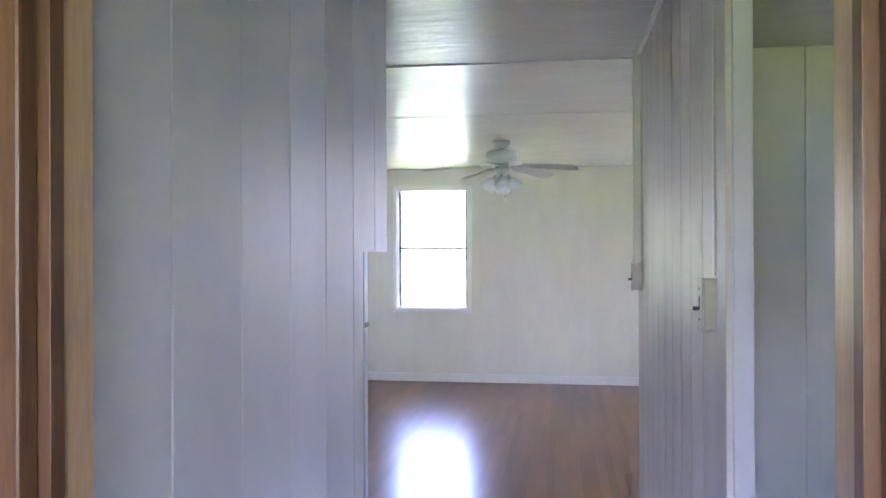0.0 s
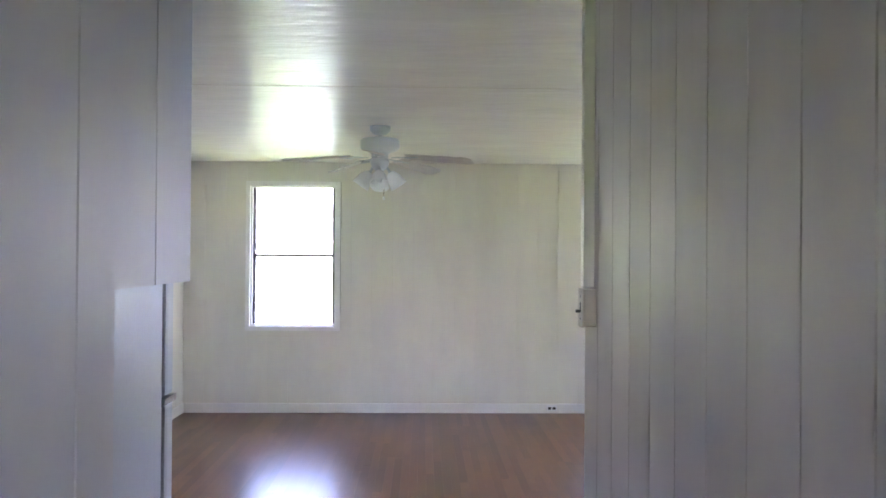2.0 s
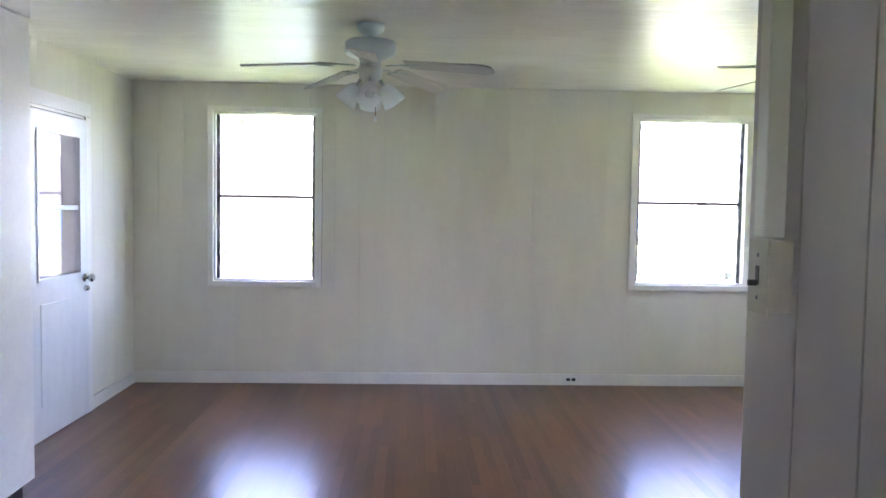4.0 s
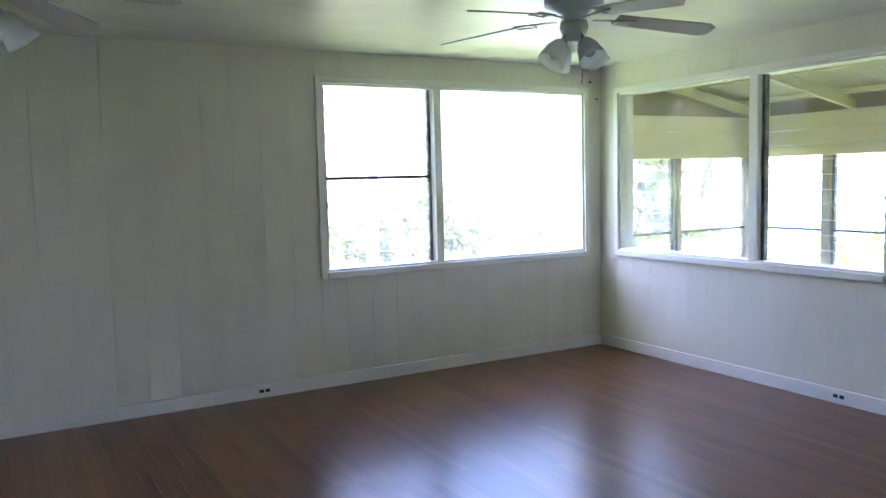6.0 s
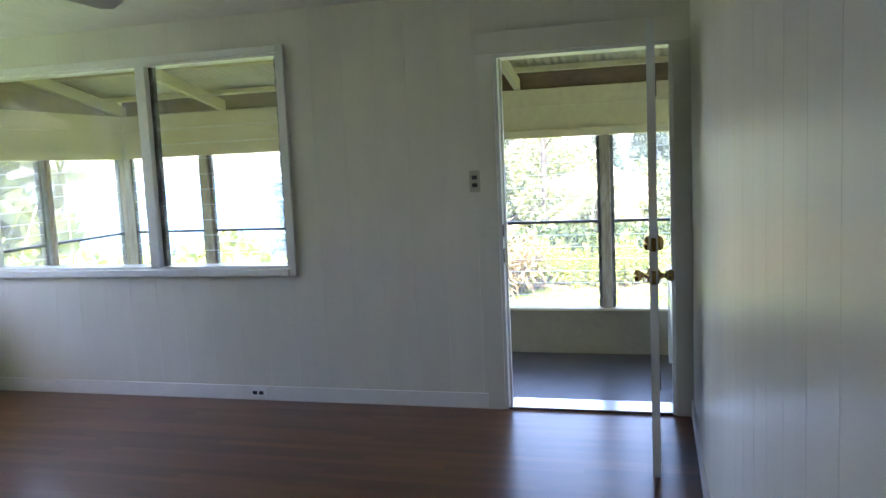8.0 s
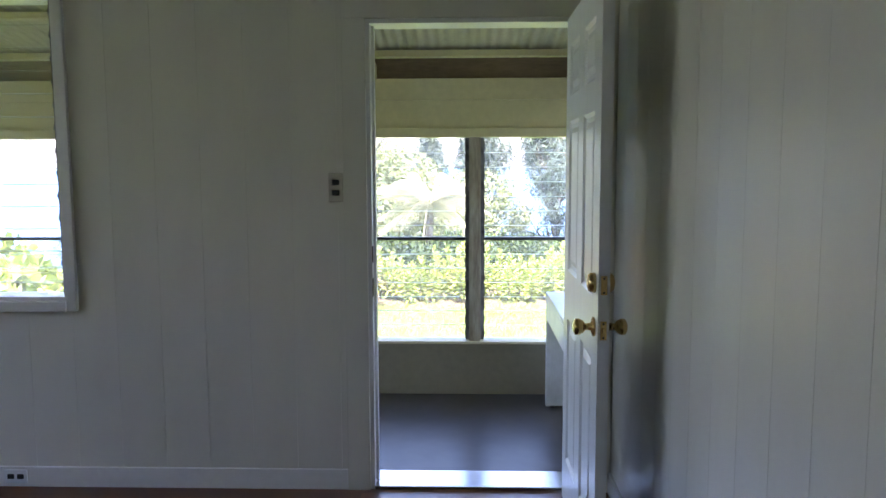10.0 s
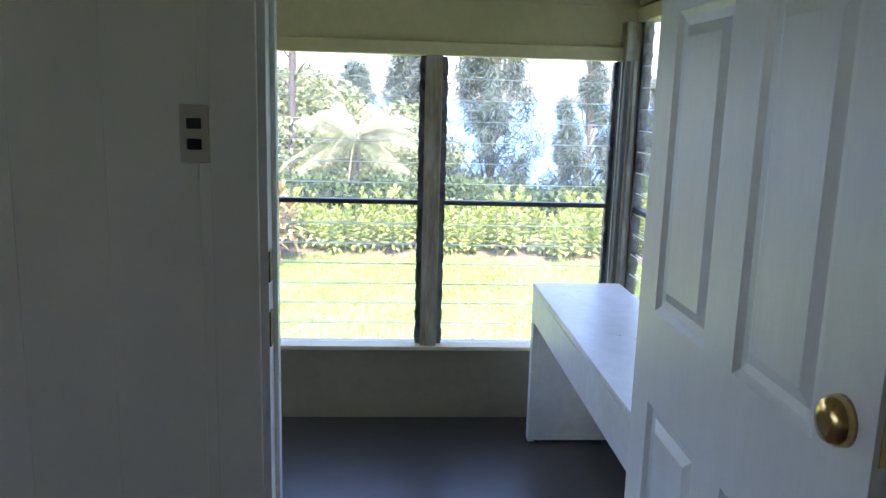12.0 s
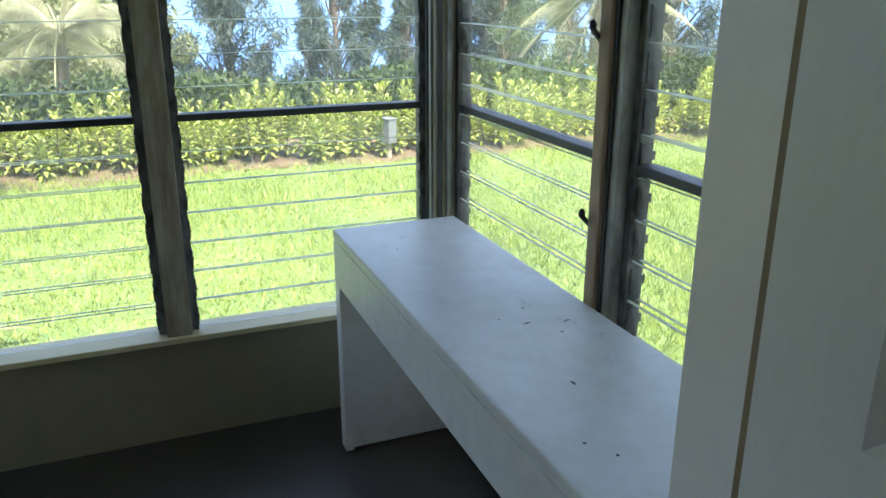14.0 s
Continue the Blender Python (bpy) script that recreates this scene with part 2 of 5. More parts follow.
def boards(parent, axis, p, side, a0, a1, z0, z1, holes=(), width=0.2, mat=None, depth=0.012, gap=0.0003, b=0.0008):
    """Tongue-and-groove boards on a wall face at p; side is the way the room lies. Alike boards share a mesh."""
    made = {}
    n = max(1, round((a1 - a0) / width))
    w = (a1 - a0) / n
    for i in range(n):
        for r in cuts(a0 + i * w, a0 + (i + 1) * w, z0, z1, holes):
            wid, hei = round(r[1] - r[0], 4), round(r[3] - r[2], 4)
            if wid < 0.01:
                continue
            if (wid, hei) not in made:
                bm = bmesh.new()
                h = wid / 2 - gap / 2
                d = side * depth
                pts = [(-h, 0), (h, 0), (h, d - side * b), (h - b, d), (-h + b, d), (-h, d - side * b)]
                lo, hi = [], []
                for u, q in pts:
                    for z, ring in ((0, lo), (hei, hi)):
                        ring.append(bm.verts.new((q, u, z) if axis == 'x' else (u, q, z)))
                for k in range(6):
                    bm.faces.new((lo[k], lo[(k + 1) % 6], hi[(k + 1) % 6], hi[k]))
                bm.faces.new(lo)
                bm.faces.new(hi)
                bmesh.ops.recalc_face_normals(bm, faces=bm.faces[:])
                made[(wid, hei)] = mesh_of("board", bm, mat or WALL)
            mid = (r[0] + r[1]) / 2
            share("board", made[(wid, hei)], parent, pose(p, mid, r[2]) if axis == 'x' else pose(mid, p, r[2]))


# ---- plan, metres ----
NY, SY, EX, WX, CZ = 9.01, 4.06, 5.10, -1.50, 2.41
HXL, HXR = 0.41, 1.35
PX, PS, PN, PZ = 7.15, 3.68, 9.10, -0.17
W1 = (-0.865, -0.045, 0.832, 2.178)
W2 = (2.545, 4.914, 0.84, 2.185)
WE = (6.45, 8.77, 0.85, 2.165)
ED = (4.153, 5.12, 0.0, 2.05)
WD = (7.22, 8.06, 0.0, 2.02)
T = 0.11
BD = 0.012

# ---- walls, floors, ceilings ----
wall_north = wall("wall_north", 'y', NY + BD, T, WX - T, EX + T + BD, -0.2, 2.6, [W1, W2], "white-painted vertical board wall with two windows")
boards(wall_north, 'y', NY + BD, -1, WX, EX, 0.0, CZ, [W1, W2])
wall_east = wall("wall_east", 'x', EX + BD, T, SY - 0.2, NY + BD, -0.2, 2.6, [WE, ED], "white-painted vertical board wall with window and doorway")
boards(wall_east, 'x', EX + BD, -1, SY, NY, 0.0, CZ, [WE, ED])
wall_south = wall("wall_south", 'y', SY - BD, -T + BD, HXR + BD + 0.02, EX + BD, -0.2, 2.6, [], "white-painted vertical board wall behind the open door")
boards(wall_south, 'y', SY - BD, 1, HXR, EX, 0.0, CZ, [])
wall_west = wall("wall_west", 'x', WX - BD, -T, 2.2, NY + BD, -0.2, 2.6, [WD], "white-painted board wall with a half-glazed door")
boards(wall_west, 'x', WX - BD, 1, 2.4, NY, 0.0, CZ, [WD])
HO = (1.05, 1.93, 0.0, 2.04)
wall_hall_right = wall("wall_hall_right", 'x', HXR + BD, 0.02, -1.6, SY - BD, -0.2, 2.6, [HO], "cream-painted vertical board wall of the hallway")
boards(wall_hall_right, 'x', HXR + BD, -1, 0.97, SY, 0.0, CZ, [HO], width=0.195, gap=0.0012, b=0.0025, mat=HALL_PAINT)
wall_hall_left = wall("wall_hall_left", 'x', HXL - BD, -0.09, -1.6, 2.69, -0.2, 2.6, [(2.37, 2.69, -0.2, 1.482)], "glossy white vertical board wall, cut away beside the refrigerator")
boards(wall_hall_left, 'x', HXL - BD, 1, 0.97, 2.775, 0.0, CZ, [(2.69, 2.775, 0.0, CZ), (2.37, 2.69, 0.0, 1.482)], width=0.258, gap=0.0012, b=0.0025, mat=HALL_WHITE)
wall_kitchen = wall("wall_kitchen", 'y', 2.4, -0.1, WX, HXL - BD - 0.09, -0.2, 2.6, [], "white-painted wall behind the refrigerator", WALL)
DO = (0.425, 1.262, 0.0, 2.04)
wall_cross = wall("wall_cross", 'y', 0.97, -0.07, -1.2, 3.2, -0.2, 2.6, [DO, (HXR + BD, HXR + BD + 0.02, -1, 3), (HXL - BD - 0.09, HXL - BD, -1, 3)], "painted cross wall with a doorway")
# The unseen opening is added to brighten the hall from behind.
back = wall("wall_back", 'y', -1.6, -0.1, -1.2, 3.2, -0.2, 2.6, [(0.35, 1.75, 1.0, 1.95)], "brown wood-panelled wall", BROWN)
back_l = wall("wall_back_left", 'x', -1.2, -0.1, -1.6, 0.86, -0.2, 2.6, [], "brown wood-panelled wall", BROWN)
back_r = wall("wall_back_right", 'x', 3.2, 0.1, -1.6, 0.86, -0.2, 2.6, [], "brown wood-panelled wall", BROWN)
boards(wall_south, 'y', SY - T, -1, HXR + 0.034, 4.4, 0.0, CZ, [], width=0.24, gap=0.0012, b=0.0025)
# Unseen openings added here and in the east wall to light the bedroom.
wall("wall_bedroom_south", 'y', 0.97, -0.07, 3.2, 4.5, -0.2, 2.6, [(3.5, 4.1, 1.15, 1.95)], "white bedroom wall with an unseen opening added for daylight", WALL)
BW = (1.45, 1.8, 1.3, 1.75)
bed_e = wall("wall_bedroom_east", 'x', 4.4, 0.1, 0.97, SY - T, -0.2, 2.6, [BW], "white bedroom wall with an unseen opening added for daylight", WALL)

# Unseen slab added to close light leaks and shade the west door.
sun_block_roof = part("sun_block_roof", box(WX - 1.7, EX + 0.1, -1.9, NY + 0.65, 2.62, 2.72), EXTERIOR)
tagged(sun_block_roof, "unseen roof slab with wide eaves, added to block sun", "roof", kind="structure")
ceiling = part("ceiling", box(WX - T, EX + BD, SY - 0.05, NY + BD, CZ, CZ + 0.06), CEIL)
tagged(ceiling, "glossy off-white painted board ceiling with thin seams", "ceiling", kind="structure")
# Added closed box: keeps daylight from flooding the west door's glass.
for nm, ax, p, t, q0, q1, hole in (("wall_laundry_west", 'x', -3.3, -0.1, 6.4, 9.0, []), ("wall_laundry_south", 'y', 6.5, -0.1, -3.3, WX - BD - T, []), ("wall_laundry_north", 'y', 8.9, 0.1, -3.3, WX - BD - T, [(-2.9, -2.2, 1.2, 1.75)])):
    wall(nm, ax, p, t, q0, q1, -0.2, 2.6, hole, "plain wall of an added box that darkens the glazed door", HALL_WHITE)
dark_box_floor = part("floor_dark_box", box(-3.4, WX - T, 6.4, 9.0, -0.2, -0.01), CONCRETE)
tagged(dark_box_floor, "grey floor of the added box behind the glazed door", "floor", kind="structure")
ceiling_hall = part("ceiling_hall", box(WX, 4.4, -1.6, SY - 0.05, CZ, CZ + 0.06), CEIL)
tagged(ceiling_hall, "glossy off-white painted hallway ceiling", "ceiling", kind="structure")

subfloor = part("floor", box(WX - T, EX + T, -1.7, NY + T, -0.2, -0.02), FLOOR_GAP)
tagged(subfloor, "dark reddish-brown polished hardwood strip floor", "floor", kind="structure")

# ---- ground ----
def ground_z(x):
    """The garden is level to the hedge and then falls to the sea."""
    return -0.95 - max(0.0, min(45.0, (x - 17.5) * 0.55))


def ground_sheet():
    """Flat garden that falls away to the sea beyond the trees, with low swells."""
    xs = [-900, -200, -60, -20, 0, 8, 14, 17.5, 26, 32, 38, 46, 60, 90, 140, 190.5, 1500]
    ys = [-1500, -400, -120, -50, -25, -12, -5, 0, 5, 12, 25, 50, 120, 400, 1500]
    verts, faces = [], []
    for x in xs:
        for y in ys:
            z = ground_z(x)
            verts.append((x, y, z))
    n = len(ys)
    for i in range(len(xs) - 1):
        for j in range(n - 1):
            a = i * n + j
            faces.append((a, a + n, a + n + 1, a + 1))
    me = bpy.data.meshes.new("ground")
    me.from_pydata(verts, [], faces)
    me.materials.append(GRASS)
    return new("ground", me)


ground = ground_sheet()
SEA = material("sea_water", (0.10, 0.22, 0.42), spec=0.1, rough=0.5, vary=0.1, scale=0.05, grain=0.6, bump=0.4, bump_dist=0.4)
bm = bmesh.new()
bm.faces.new([bm.verts.new(v) for v in ((56, -4500, -22), (4500, -4500, -22), (4500, 4500, -22), (56, 4500, -22))])
tagged(part("water", bm, SEA), "blue sea beyond the garden trees", "sea", kind="structure")
tagged(ground, "sunlit green lawn around the house", "lawn", kind="structure")

# ---- porch shell ----
porch_floor = part("porch_floor", box(EX + BD + T, PX + 0.1, PS - 0.1, PN + 0.1, PZ - 0.75, PZ), CONCRETE)
tagged(porch_floor, "worn grey-painted concrete porch floor", "floor", kind="structure")

# ---- windows ----
def casing(parent, axis, p, side, hole, width=0.045, proud=0.022, mat=None, sill=True):
    """Flat trim boards round an opening, each a part; p is the finished wall face."""
    a0, a1, z0, z1 = hole
    m = mat or TRIM
    q0, q1 = p - side * 0.004, p + side * proud
    part("trim_side", box(*span(axis, q0, q1, a0 - width, a0, z0 - (width if sill else 0), z1 + width), 0.003), m, parent)
    part("trim_side", box(*span(axis, q0, q1, a1, a1 + width, z0 - (width if sill else 0), z1 + width), 0.003), m, parent)
    part("trim_head", box(*span(axis, q0, q1 + side * 0.003, a0, a1, z1, z1 + width), 0.003), m, parent)
    if sill:
        part("window_sill", box(*span(axis, q0, q1 + side * 0.012, a0, a1, z0 - width, z0), 0.004), m, parent)


def lining(parent, axis, p0, p1, hole, mat=None, t=0.016, bottom=True):
    """The jamb boards that line an opening through a wall."""
    a0, a1, z0, z1 = hole
    m = mat or TRIM
    bm = bmesh.new()
    lo, hi = min(p0, p1), max(p0, p1)
    add_box(bm, *span(axis, lo, hi, a0, a0 + t, z0, z1))
    add_box(bm, *span(axis, lo, hi, a1 - t, a1, z0, z1))
    add_box(bm, *span(axis, lo, hi, a0 + t, a1 - t, z1 - t, z1))
    if bottom:
        add_box(bm, *span(axis, lo, hi, a0 + t, a1 - t, z0, z0 + t))
    return part("window_frame" if bottom else "door_frame", bm, m, parent)


def track(axis, p, a, z0, z1, n, inward):
    """A louvre channel with a row of toothed clips."""
    bm = bmesh.new()
    add_box(bm, *span(axis, p - 0.022, p + 0.022, min(a, a + 0.024 * inward), max(a, a + 0.024 * inward), z0, z1))
    pitch = (z1 - z0) / n
    for i in range(n):
        z = z0 + (i + 0.5) * pitch
        b0, b1 = sorted((a + 0.024 * inward, a + 0.0275 * inward))
        add_box(bm, *span(axis, p - 0.018, p + 0.012, b0, b1, z - pitch * 0.36, z + pitch * 0.30))
        b0, b1 = sorted((a + 0.024 * inward, a + 0.0285 * inward))
        add_box(bm, *span(axis, p - 0.026, p - 0.014, b0, b1, z - pitch * 0.1, z + pitch * 0.12))
    return bm


def jalousie(parent, axis, p, out, a0, a1, z0, z1, n, tilt=14.0, bar=None, crank=None):
    """A bay of glass louvres between two clip channels. out: the way the outdoors lies."""
    pitch = (z1 - z0) / n
    rng = random.Random(int(a0 * 1000) + int(p * 100))
    part("louvre_channel", track(axis, p, a0, z0, z1, n, 1), ALU, parent, "oxidised aluminium louvre channel with clips")
    part("louvre_channel", track(axis, p, a1, z0, z1, n, -1), ALU, parent, "oxidised aluminium louvre channel with clips")
    bm = bmesh.new()
    h, w, t = pitch * 0.53, (a1 - a0) / 2 - 0.026, 0.0038
    _, fs = add_box(bm, *span(axis, -t, t, -w, w, -h, h))
    for f in fs[:2]:
        f.material_index = 1
    me = mesh_of("louvre_slat", bm, [GLASS, SLAT_EDGE])
    for i in range(n):
        z = z0 + (i + 0.5) * pitch
        a = -(tilt + rng.uniform(-3, 3)) * out
        m = pose(p, (a0 + a1) / 2, z, 0, a, 0) if axis == 'x' else pose((a0 + a1) / 2, p, z, -a, 0, 0)
        share("louvre_slat", me, parent, m).visible_shadow = False
    if bar is not None:
        part("meeting_bar", box(*span(axis, p - 0.03, p + 0.02, a0 + 0.024, a1 - 0.024, bar - 0.011, bar + 0.011), 0.003), ALU_DARK, parent, "dark metal bar across the louvres")


def window(name, label):
    ob = new(name)
    ob.empty_display_size = 0.1
    return tagged(ob, label, "window", kind="structure")


def pane(parent, axis, p, a0, a1, z0, z1, name="pane"):
    ob = part(name, box(*span(axis, p - 0.003, p + 0.003, a0, a1, z0, z1)), GLASS, parent)
    ob.visible_shadow = False
    return ob


NP = NY + 0.062
w = window("window_1", "single louvred window in white trim, glaring daylight")
casing(w, 'y', NY, -1, W1)
lining(w, 'y', NY, NY + BD + T + 0.02, W1)
jalousie(w, 'y', NP, 1, W1[0] + 0.016, W1[1] - 0.016, W1[2] + 0.016, W1[3] - 0.016, 13, bar=1.51)

w = window("window_2", "wide window, louvred bay beside a fixed pane")
casing(w, 'y', NY, -1, W2)
lining(w, 'y', NY, NY + BD + T + 0.02, W2)
part("mullion", box(3.455, 3.522, NY - 0.004, NY + 0.12, W2[2] + 0.016, W2[3] - 0.016, 0.004), TRIM, w)
jalousie(w, 'y', NP, 1, W2[0] + 0.016, 3.445, W2[2] + 0.016, W2[3] - 0.016, 13, bar=1.51)
pane(w, 'y', NP, 3.525, W2[1] - 0.016, W2[2] + 0.016, W2[3] - 0.016)

w = window("window_3", "wide window onto the porch, fixed pane beside louvres")
casing(w, 'x', EX, -1, WE)
lining(w, 'x', EX, EX + BD + T + 0.02, WE)
part("mullion", box(EX - 0.008, EX + 0.12, 7.375, 7.445, WE[2] + 0.016, WE[3] - 0.016, 0.004), TRIM, w)
jalousie(w, 'x', EX + 0.062, 1, WE[0] + 0.016, 7.375, WE[2] + 0.016, WE[3] - 0.016, 13, tilt=10)
pane(w, 'x', EX + 0.062, 7.445, WE[1] - 0.016, WE[2] + 0.016, WE[3] - 0.016)


# ---- porch ----
PZ0, PZ1 = 0.215, 1.625
PZS = 1.80
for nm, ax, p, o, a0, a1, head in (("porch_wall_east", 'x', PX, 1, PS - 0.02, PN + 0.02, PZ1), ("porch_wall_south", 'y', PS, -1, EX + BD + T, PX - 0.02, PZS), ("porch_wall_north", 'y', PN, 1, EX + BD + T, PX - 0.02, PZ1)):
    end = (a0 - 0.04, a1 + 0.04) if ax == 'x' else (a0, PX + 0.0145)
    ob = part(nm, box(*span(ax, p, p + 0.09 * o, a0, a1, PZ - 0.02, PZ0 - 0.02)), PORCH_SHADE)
    tagged(ob, "low cream porch parapet under the louvres, shade in its colour", "wall", kind="structure")
    part("sill_board", box(*span(ax, p - 0.035 * o, p + 0.10 * o, a0, a1, PZ0 - 0.02, PZ0), 0.004), PORCH_PAINT, ob)
    part("head_board", box(*span(ax, p - 0.02 * o, p + 0.08 * o, a0, a1, head, head + 0.062), 0.004), PORCH_PAINT, ob)
    part("upper_panel", box(*span(ax, p + 0.015 * o, p + 0.06 * o, *end, head + 0.062, 2.02)), PORCH_PAINT, ob)
    part("plate_beam", box(*span(ax, p - 0.012 * o, p + 0.015 * o, a0, a1, 1.875, 2.02), 0.004), PORCH_PAINT, ob)


POST = material("weathered_post_paint", (0.40, 0.36, 0.26), rough=0.55, second=(0.19, 0.145, 0.09), scale=9, grain=40, stretch=(2, 2, 0.3), bump=0.5)
STILE = material("weathered_brown_post", (0.40, 0.29, 0.18), rough=0.6, second=(0.22, 0.13, 0.07), scale=6, grain=30, stretch=(2, 2, 0.4), bump=0.4)
PALE = material("pale_weathered_metal", (0.42, 0.42, 0.39), rough=0.5, metal=0.3, second=(0.20, 0.19, 0.17), scale=11, grain=50, stretch=(1, 1, 0.4), bump=0.4)


def post(x0, x1, y0, y1, label="weathered white-painted window post", mat=None, top=None):
    """An upright between louvre bays."""
    t = thing("window_post", label, "post", pose((x0 + x1) / 2, (y0 + y1) / 2, PZ0), "porch window posts")
    w, d = (x1 - x0) / 2, (y1 - y0) / 2
    part("upright", box(-w, w, -d, d, 0, (top or PZ1) - PZ0, 0.005), mat or POST, t)
    return t


def strips(t, runs, h):
    """Metal cover strips nailed to a post."""
    for x0, x1, y0, y1, mat in runs:
        part("cover_strip", box(x0, x1, y0, y1, 0.004, h - 0.004, 0.002), mat, t, "stained metal cover strip")


EY = [3.72, 4.64, 5.57, 6.48, 7.38, 8.26, 9.10]
for i in (1, 2, 3, 4, 5):
    post(PX - 0.02, PX + 0.07, EY[i] - 0.04, EY[i] + 0.04)
t = post(PX - 0.08, PX + 0.07, PS - 0.05, PS + 0.075, "weathered corner post of the porch windows", top=PZS)
strips(t, ((-0.083, -0.0755, 0.006, 0.024, PALE), (-0.0845, -0.0755, 0.04, 0.058, ALU_DARK), (-0.081, -0.0755, -0.03, -0.008, ALU_DARK), (-0.05, -0.028, 0.063, 0.07, PALE), (-0.015, 0.005, 0.063, 0.071, ALU_DARK)), PZ1 - PZ0)
post(PX - 0.10, PX + 0.07, PN - 0.05, PN + 0.05, "weathered corner post of the porch windows")
for y, top in ((PS, PZS), (PN, PZ1)):
    t = post(6.098, 6.142, y - 0.03, y + 0.05, "bare brown weathered window post", STILE, top)
    strips(t, ((-0.058, -0.0225, -0.02, 0.022, PALE), (-0.034, -0.0225, 0.0225, 0.03, ALU_DARK)), top - PZ0)
    post(EX + BD + T, EX + BD + T + 0.06, y - 0.03, y + 0.05, top=top)
k = 4
for i in range(6):
    w = window(f"window_{k}", "porch louvre window with clear glass slats")
    lo = EY[i] + 0.04 if i else PS + 0.075
    jalousie(w, 'x', PX + 0.03, 1, lo, EY[i + 1] - 0.04, PZ0 + 0.005, PZ1 - 0.005, 14, tilt=13 + 4 * (i % 3), bar=0.93)
    k += 1
for y, o, top, n in ((PS, -1, PZS, 16), (PN, 1, PZ1, 14)):
    for a0, a1 in ((EX + BD + T + 0.06, 6.06), (6.143, PX - 0.08)):
        w = window(f"window_{k}", "porch louvre window with clear glass slats")
        jalousie(w, 'y', y + 0.02 * o, o, a0, a1, PZ0 + 0.005, top - 0.005, n, tilt=15, bar=0.93)
        k += 1


def crank(x, y, z, rz):
    """A louvre operator: plate, spindle and folded handle."""
    t = thing("louvre_crank", "small dark louvre crank on the window post", "crank", pose(x, y, z, 0, 0, rz), "louvre cranks")
    part("plate", box(-0.006, 0.006, 0, 0.008, -0.03, 0.03, 0.002), ALU_DARK, t)
    part("handle", box(-0.005, 0.005, 0, 0.062, -0.005, 0.005, 0.002), ALU_DARK, t, at=pose(0, 0.006, 0, 42, 0, 18))
    part("knob", lathe([(0.004, -0.004), (0.008, 0.0), (0.008, 0.012), (0.003, 0.018)], 8), ALU_DARK, t, at=pose(-0.014, 0.05, 0.042))


crank(6.152, PS + 0.02, 0.76, 0)
crank(6.152, PS + 0.02, 1.19, 0)


def roof_z(x):
    return 2.53 - (x - 5.2) * 0.19


def corrugated():
    """Wavy sheet metal running down the roof's slope."""
    n = 620
    ys = np.linspace(PS - 0.5, PN + 0.5, n)
    wave = 0.009 * np.sin(ys * 2 * math.pi / 0.066)
    xs = (5.0, 6.4, 7.75)
    verts, faces = [], []
    for dz in (0.0, 0.003):
        for x in xs:
            for y, q in zip(ys, wave):
                verts.append((x, y, roof_z(x) + 0.012 + q + dz))
    m = len(xs)
    for j in range(m - 1):
        for i in range(n - 1):
            a = j * n + i
            faces.append((a, a + 1, a + n + 1, a + n))
            b = a + m * n
            faces.append((b, b + n, b + n + 1, b + 1))
    me = bpy.data.meshes.new("porch_roof")
    me.from_pydata(verts, [], faces)
    me.materials.append(ROOF_METAL)
    for f in me.polygons:
        f.use_smooth = True
    return tagged(new("porch_roof", me), "cream-painted corrugated metal porch roof, tinted for lawn bounce", "roof", kind="structure")


EAVE = material("brown_eave_board", (0.22, 0.15, 0.08), rough=0.7, vary=0.15, scale=3, grain=30, stretch=(3, 0.5, 3))
roof = corrugated()


def beam(name, x0, x1, y, w, h, drop, label):
    """A sloping timber under the roof sheet."""
    bm = bmesh.new()
    v, _ = add_box(bm, x0, x1, y - w / 2, y + w / 2, 0, h)
    for q in v:
        q.co.z += roof_z(q.co.x) - drop - h
    return tagged(part(name, bm, PORCH_PAINT), label, "rafter", "porch rafters")


for y in (PS + 0.02, 5.33, 6.68, 8.03, PN - 0.02):
    beam("rafter", EX + BD + T, 7.60, y, 0.045, 0.095, 0.046, "cream-painted sloping porch rafter")
for y0, y1, n in ((PS - 0.07, PS - 0.04, "porch_gable_south"), (PN + 0.04, PN + 0.07, "porch_gable_north")):
    bm = bmesh.new()
    v, _ = add_box(bm, EX + BD + T, PX + 0.02, y0, y1, 2.02, 2.03)
    for q in v[4:]:
        q.co.z = roof_z(q.co.x) - 0.002
    tagged(part(n, bm, EAVE), "brown boards closing the porch gable", "wall", kind="structure")
for x in (5.6, 6.3, 7.0):
    ob = part("purlin", box(x - 0.035, x + 0.035, PS - 0.4, PN + 0.4, roof_z(x) - 0.043, roof_z(x) - 0.004, 0.003), PORCH_PAINT)
    tagged(ob, "cream-painted purlin under the metal roof", "purlin", "porch purlins")
for x, y0, y1 in ((PX + 0.02, PS, PN),):
    ob = part("eave_board", box(x, x + 0.03, y0, y1, 2.02, roof_z(PX) - 0.002), EAVE)
    tagged(ob, "brown board closing the eave above the plate", "board", kind="structure")
ledger = part("ledger", box(EX + BD + T, EX + BD + T + 0.04, PS, PN, 2.36, 2.48, 0.004), PORCH_PAINT)
tagged(ledger, "cream-painted ledger board carrying the porch rafters", "ledger", kind="structure")

# ---- trim of the rooms ----
def base_run(axis, p, side, a0, a1, label="white-painted baseboard"):
    ob = part("baseboard", box(*span(axis, p - side * 0.002, p + side * 0.014, a0, a1, 0.0, 0.092), 0.003), TRIM)
    return tagged(ob, label, "baseboard", kind="structure")


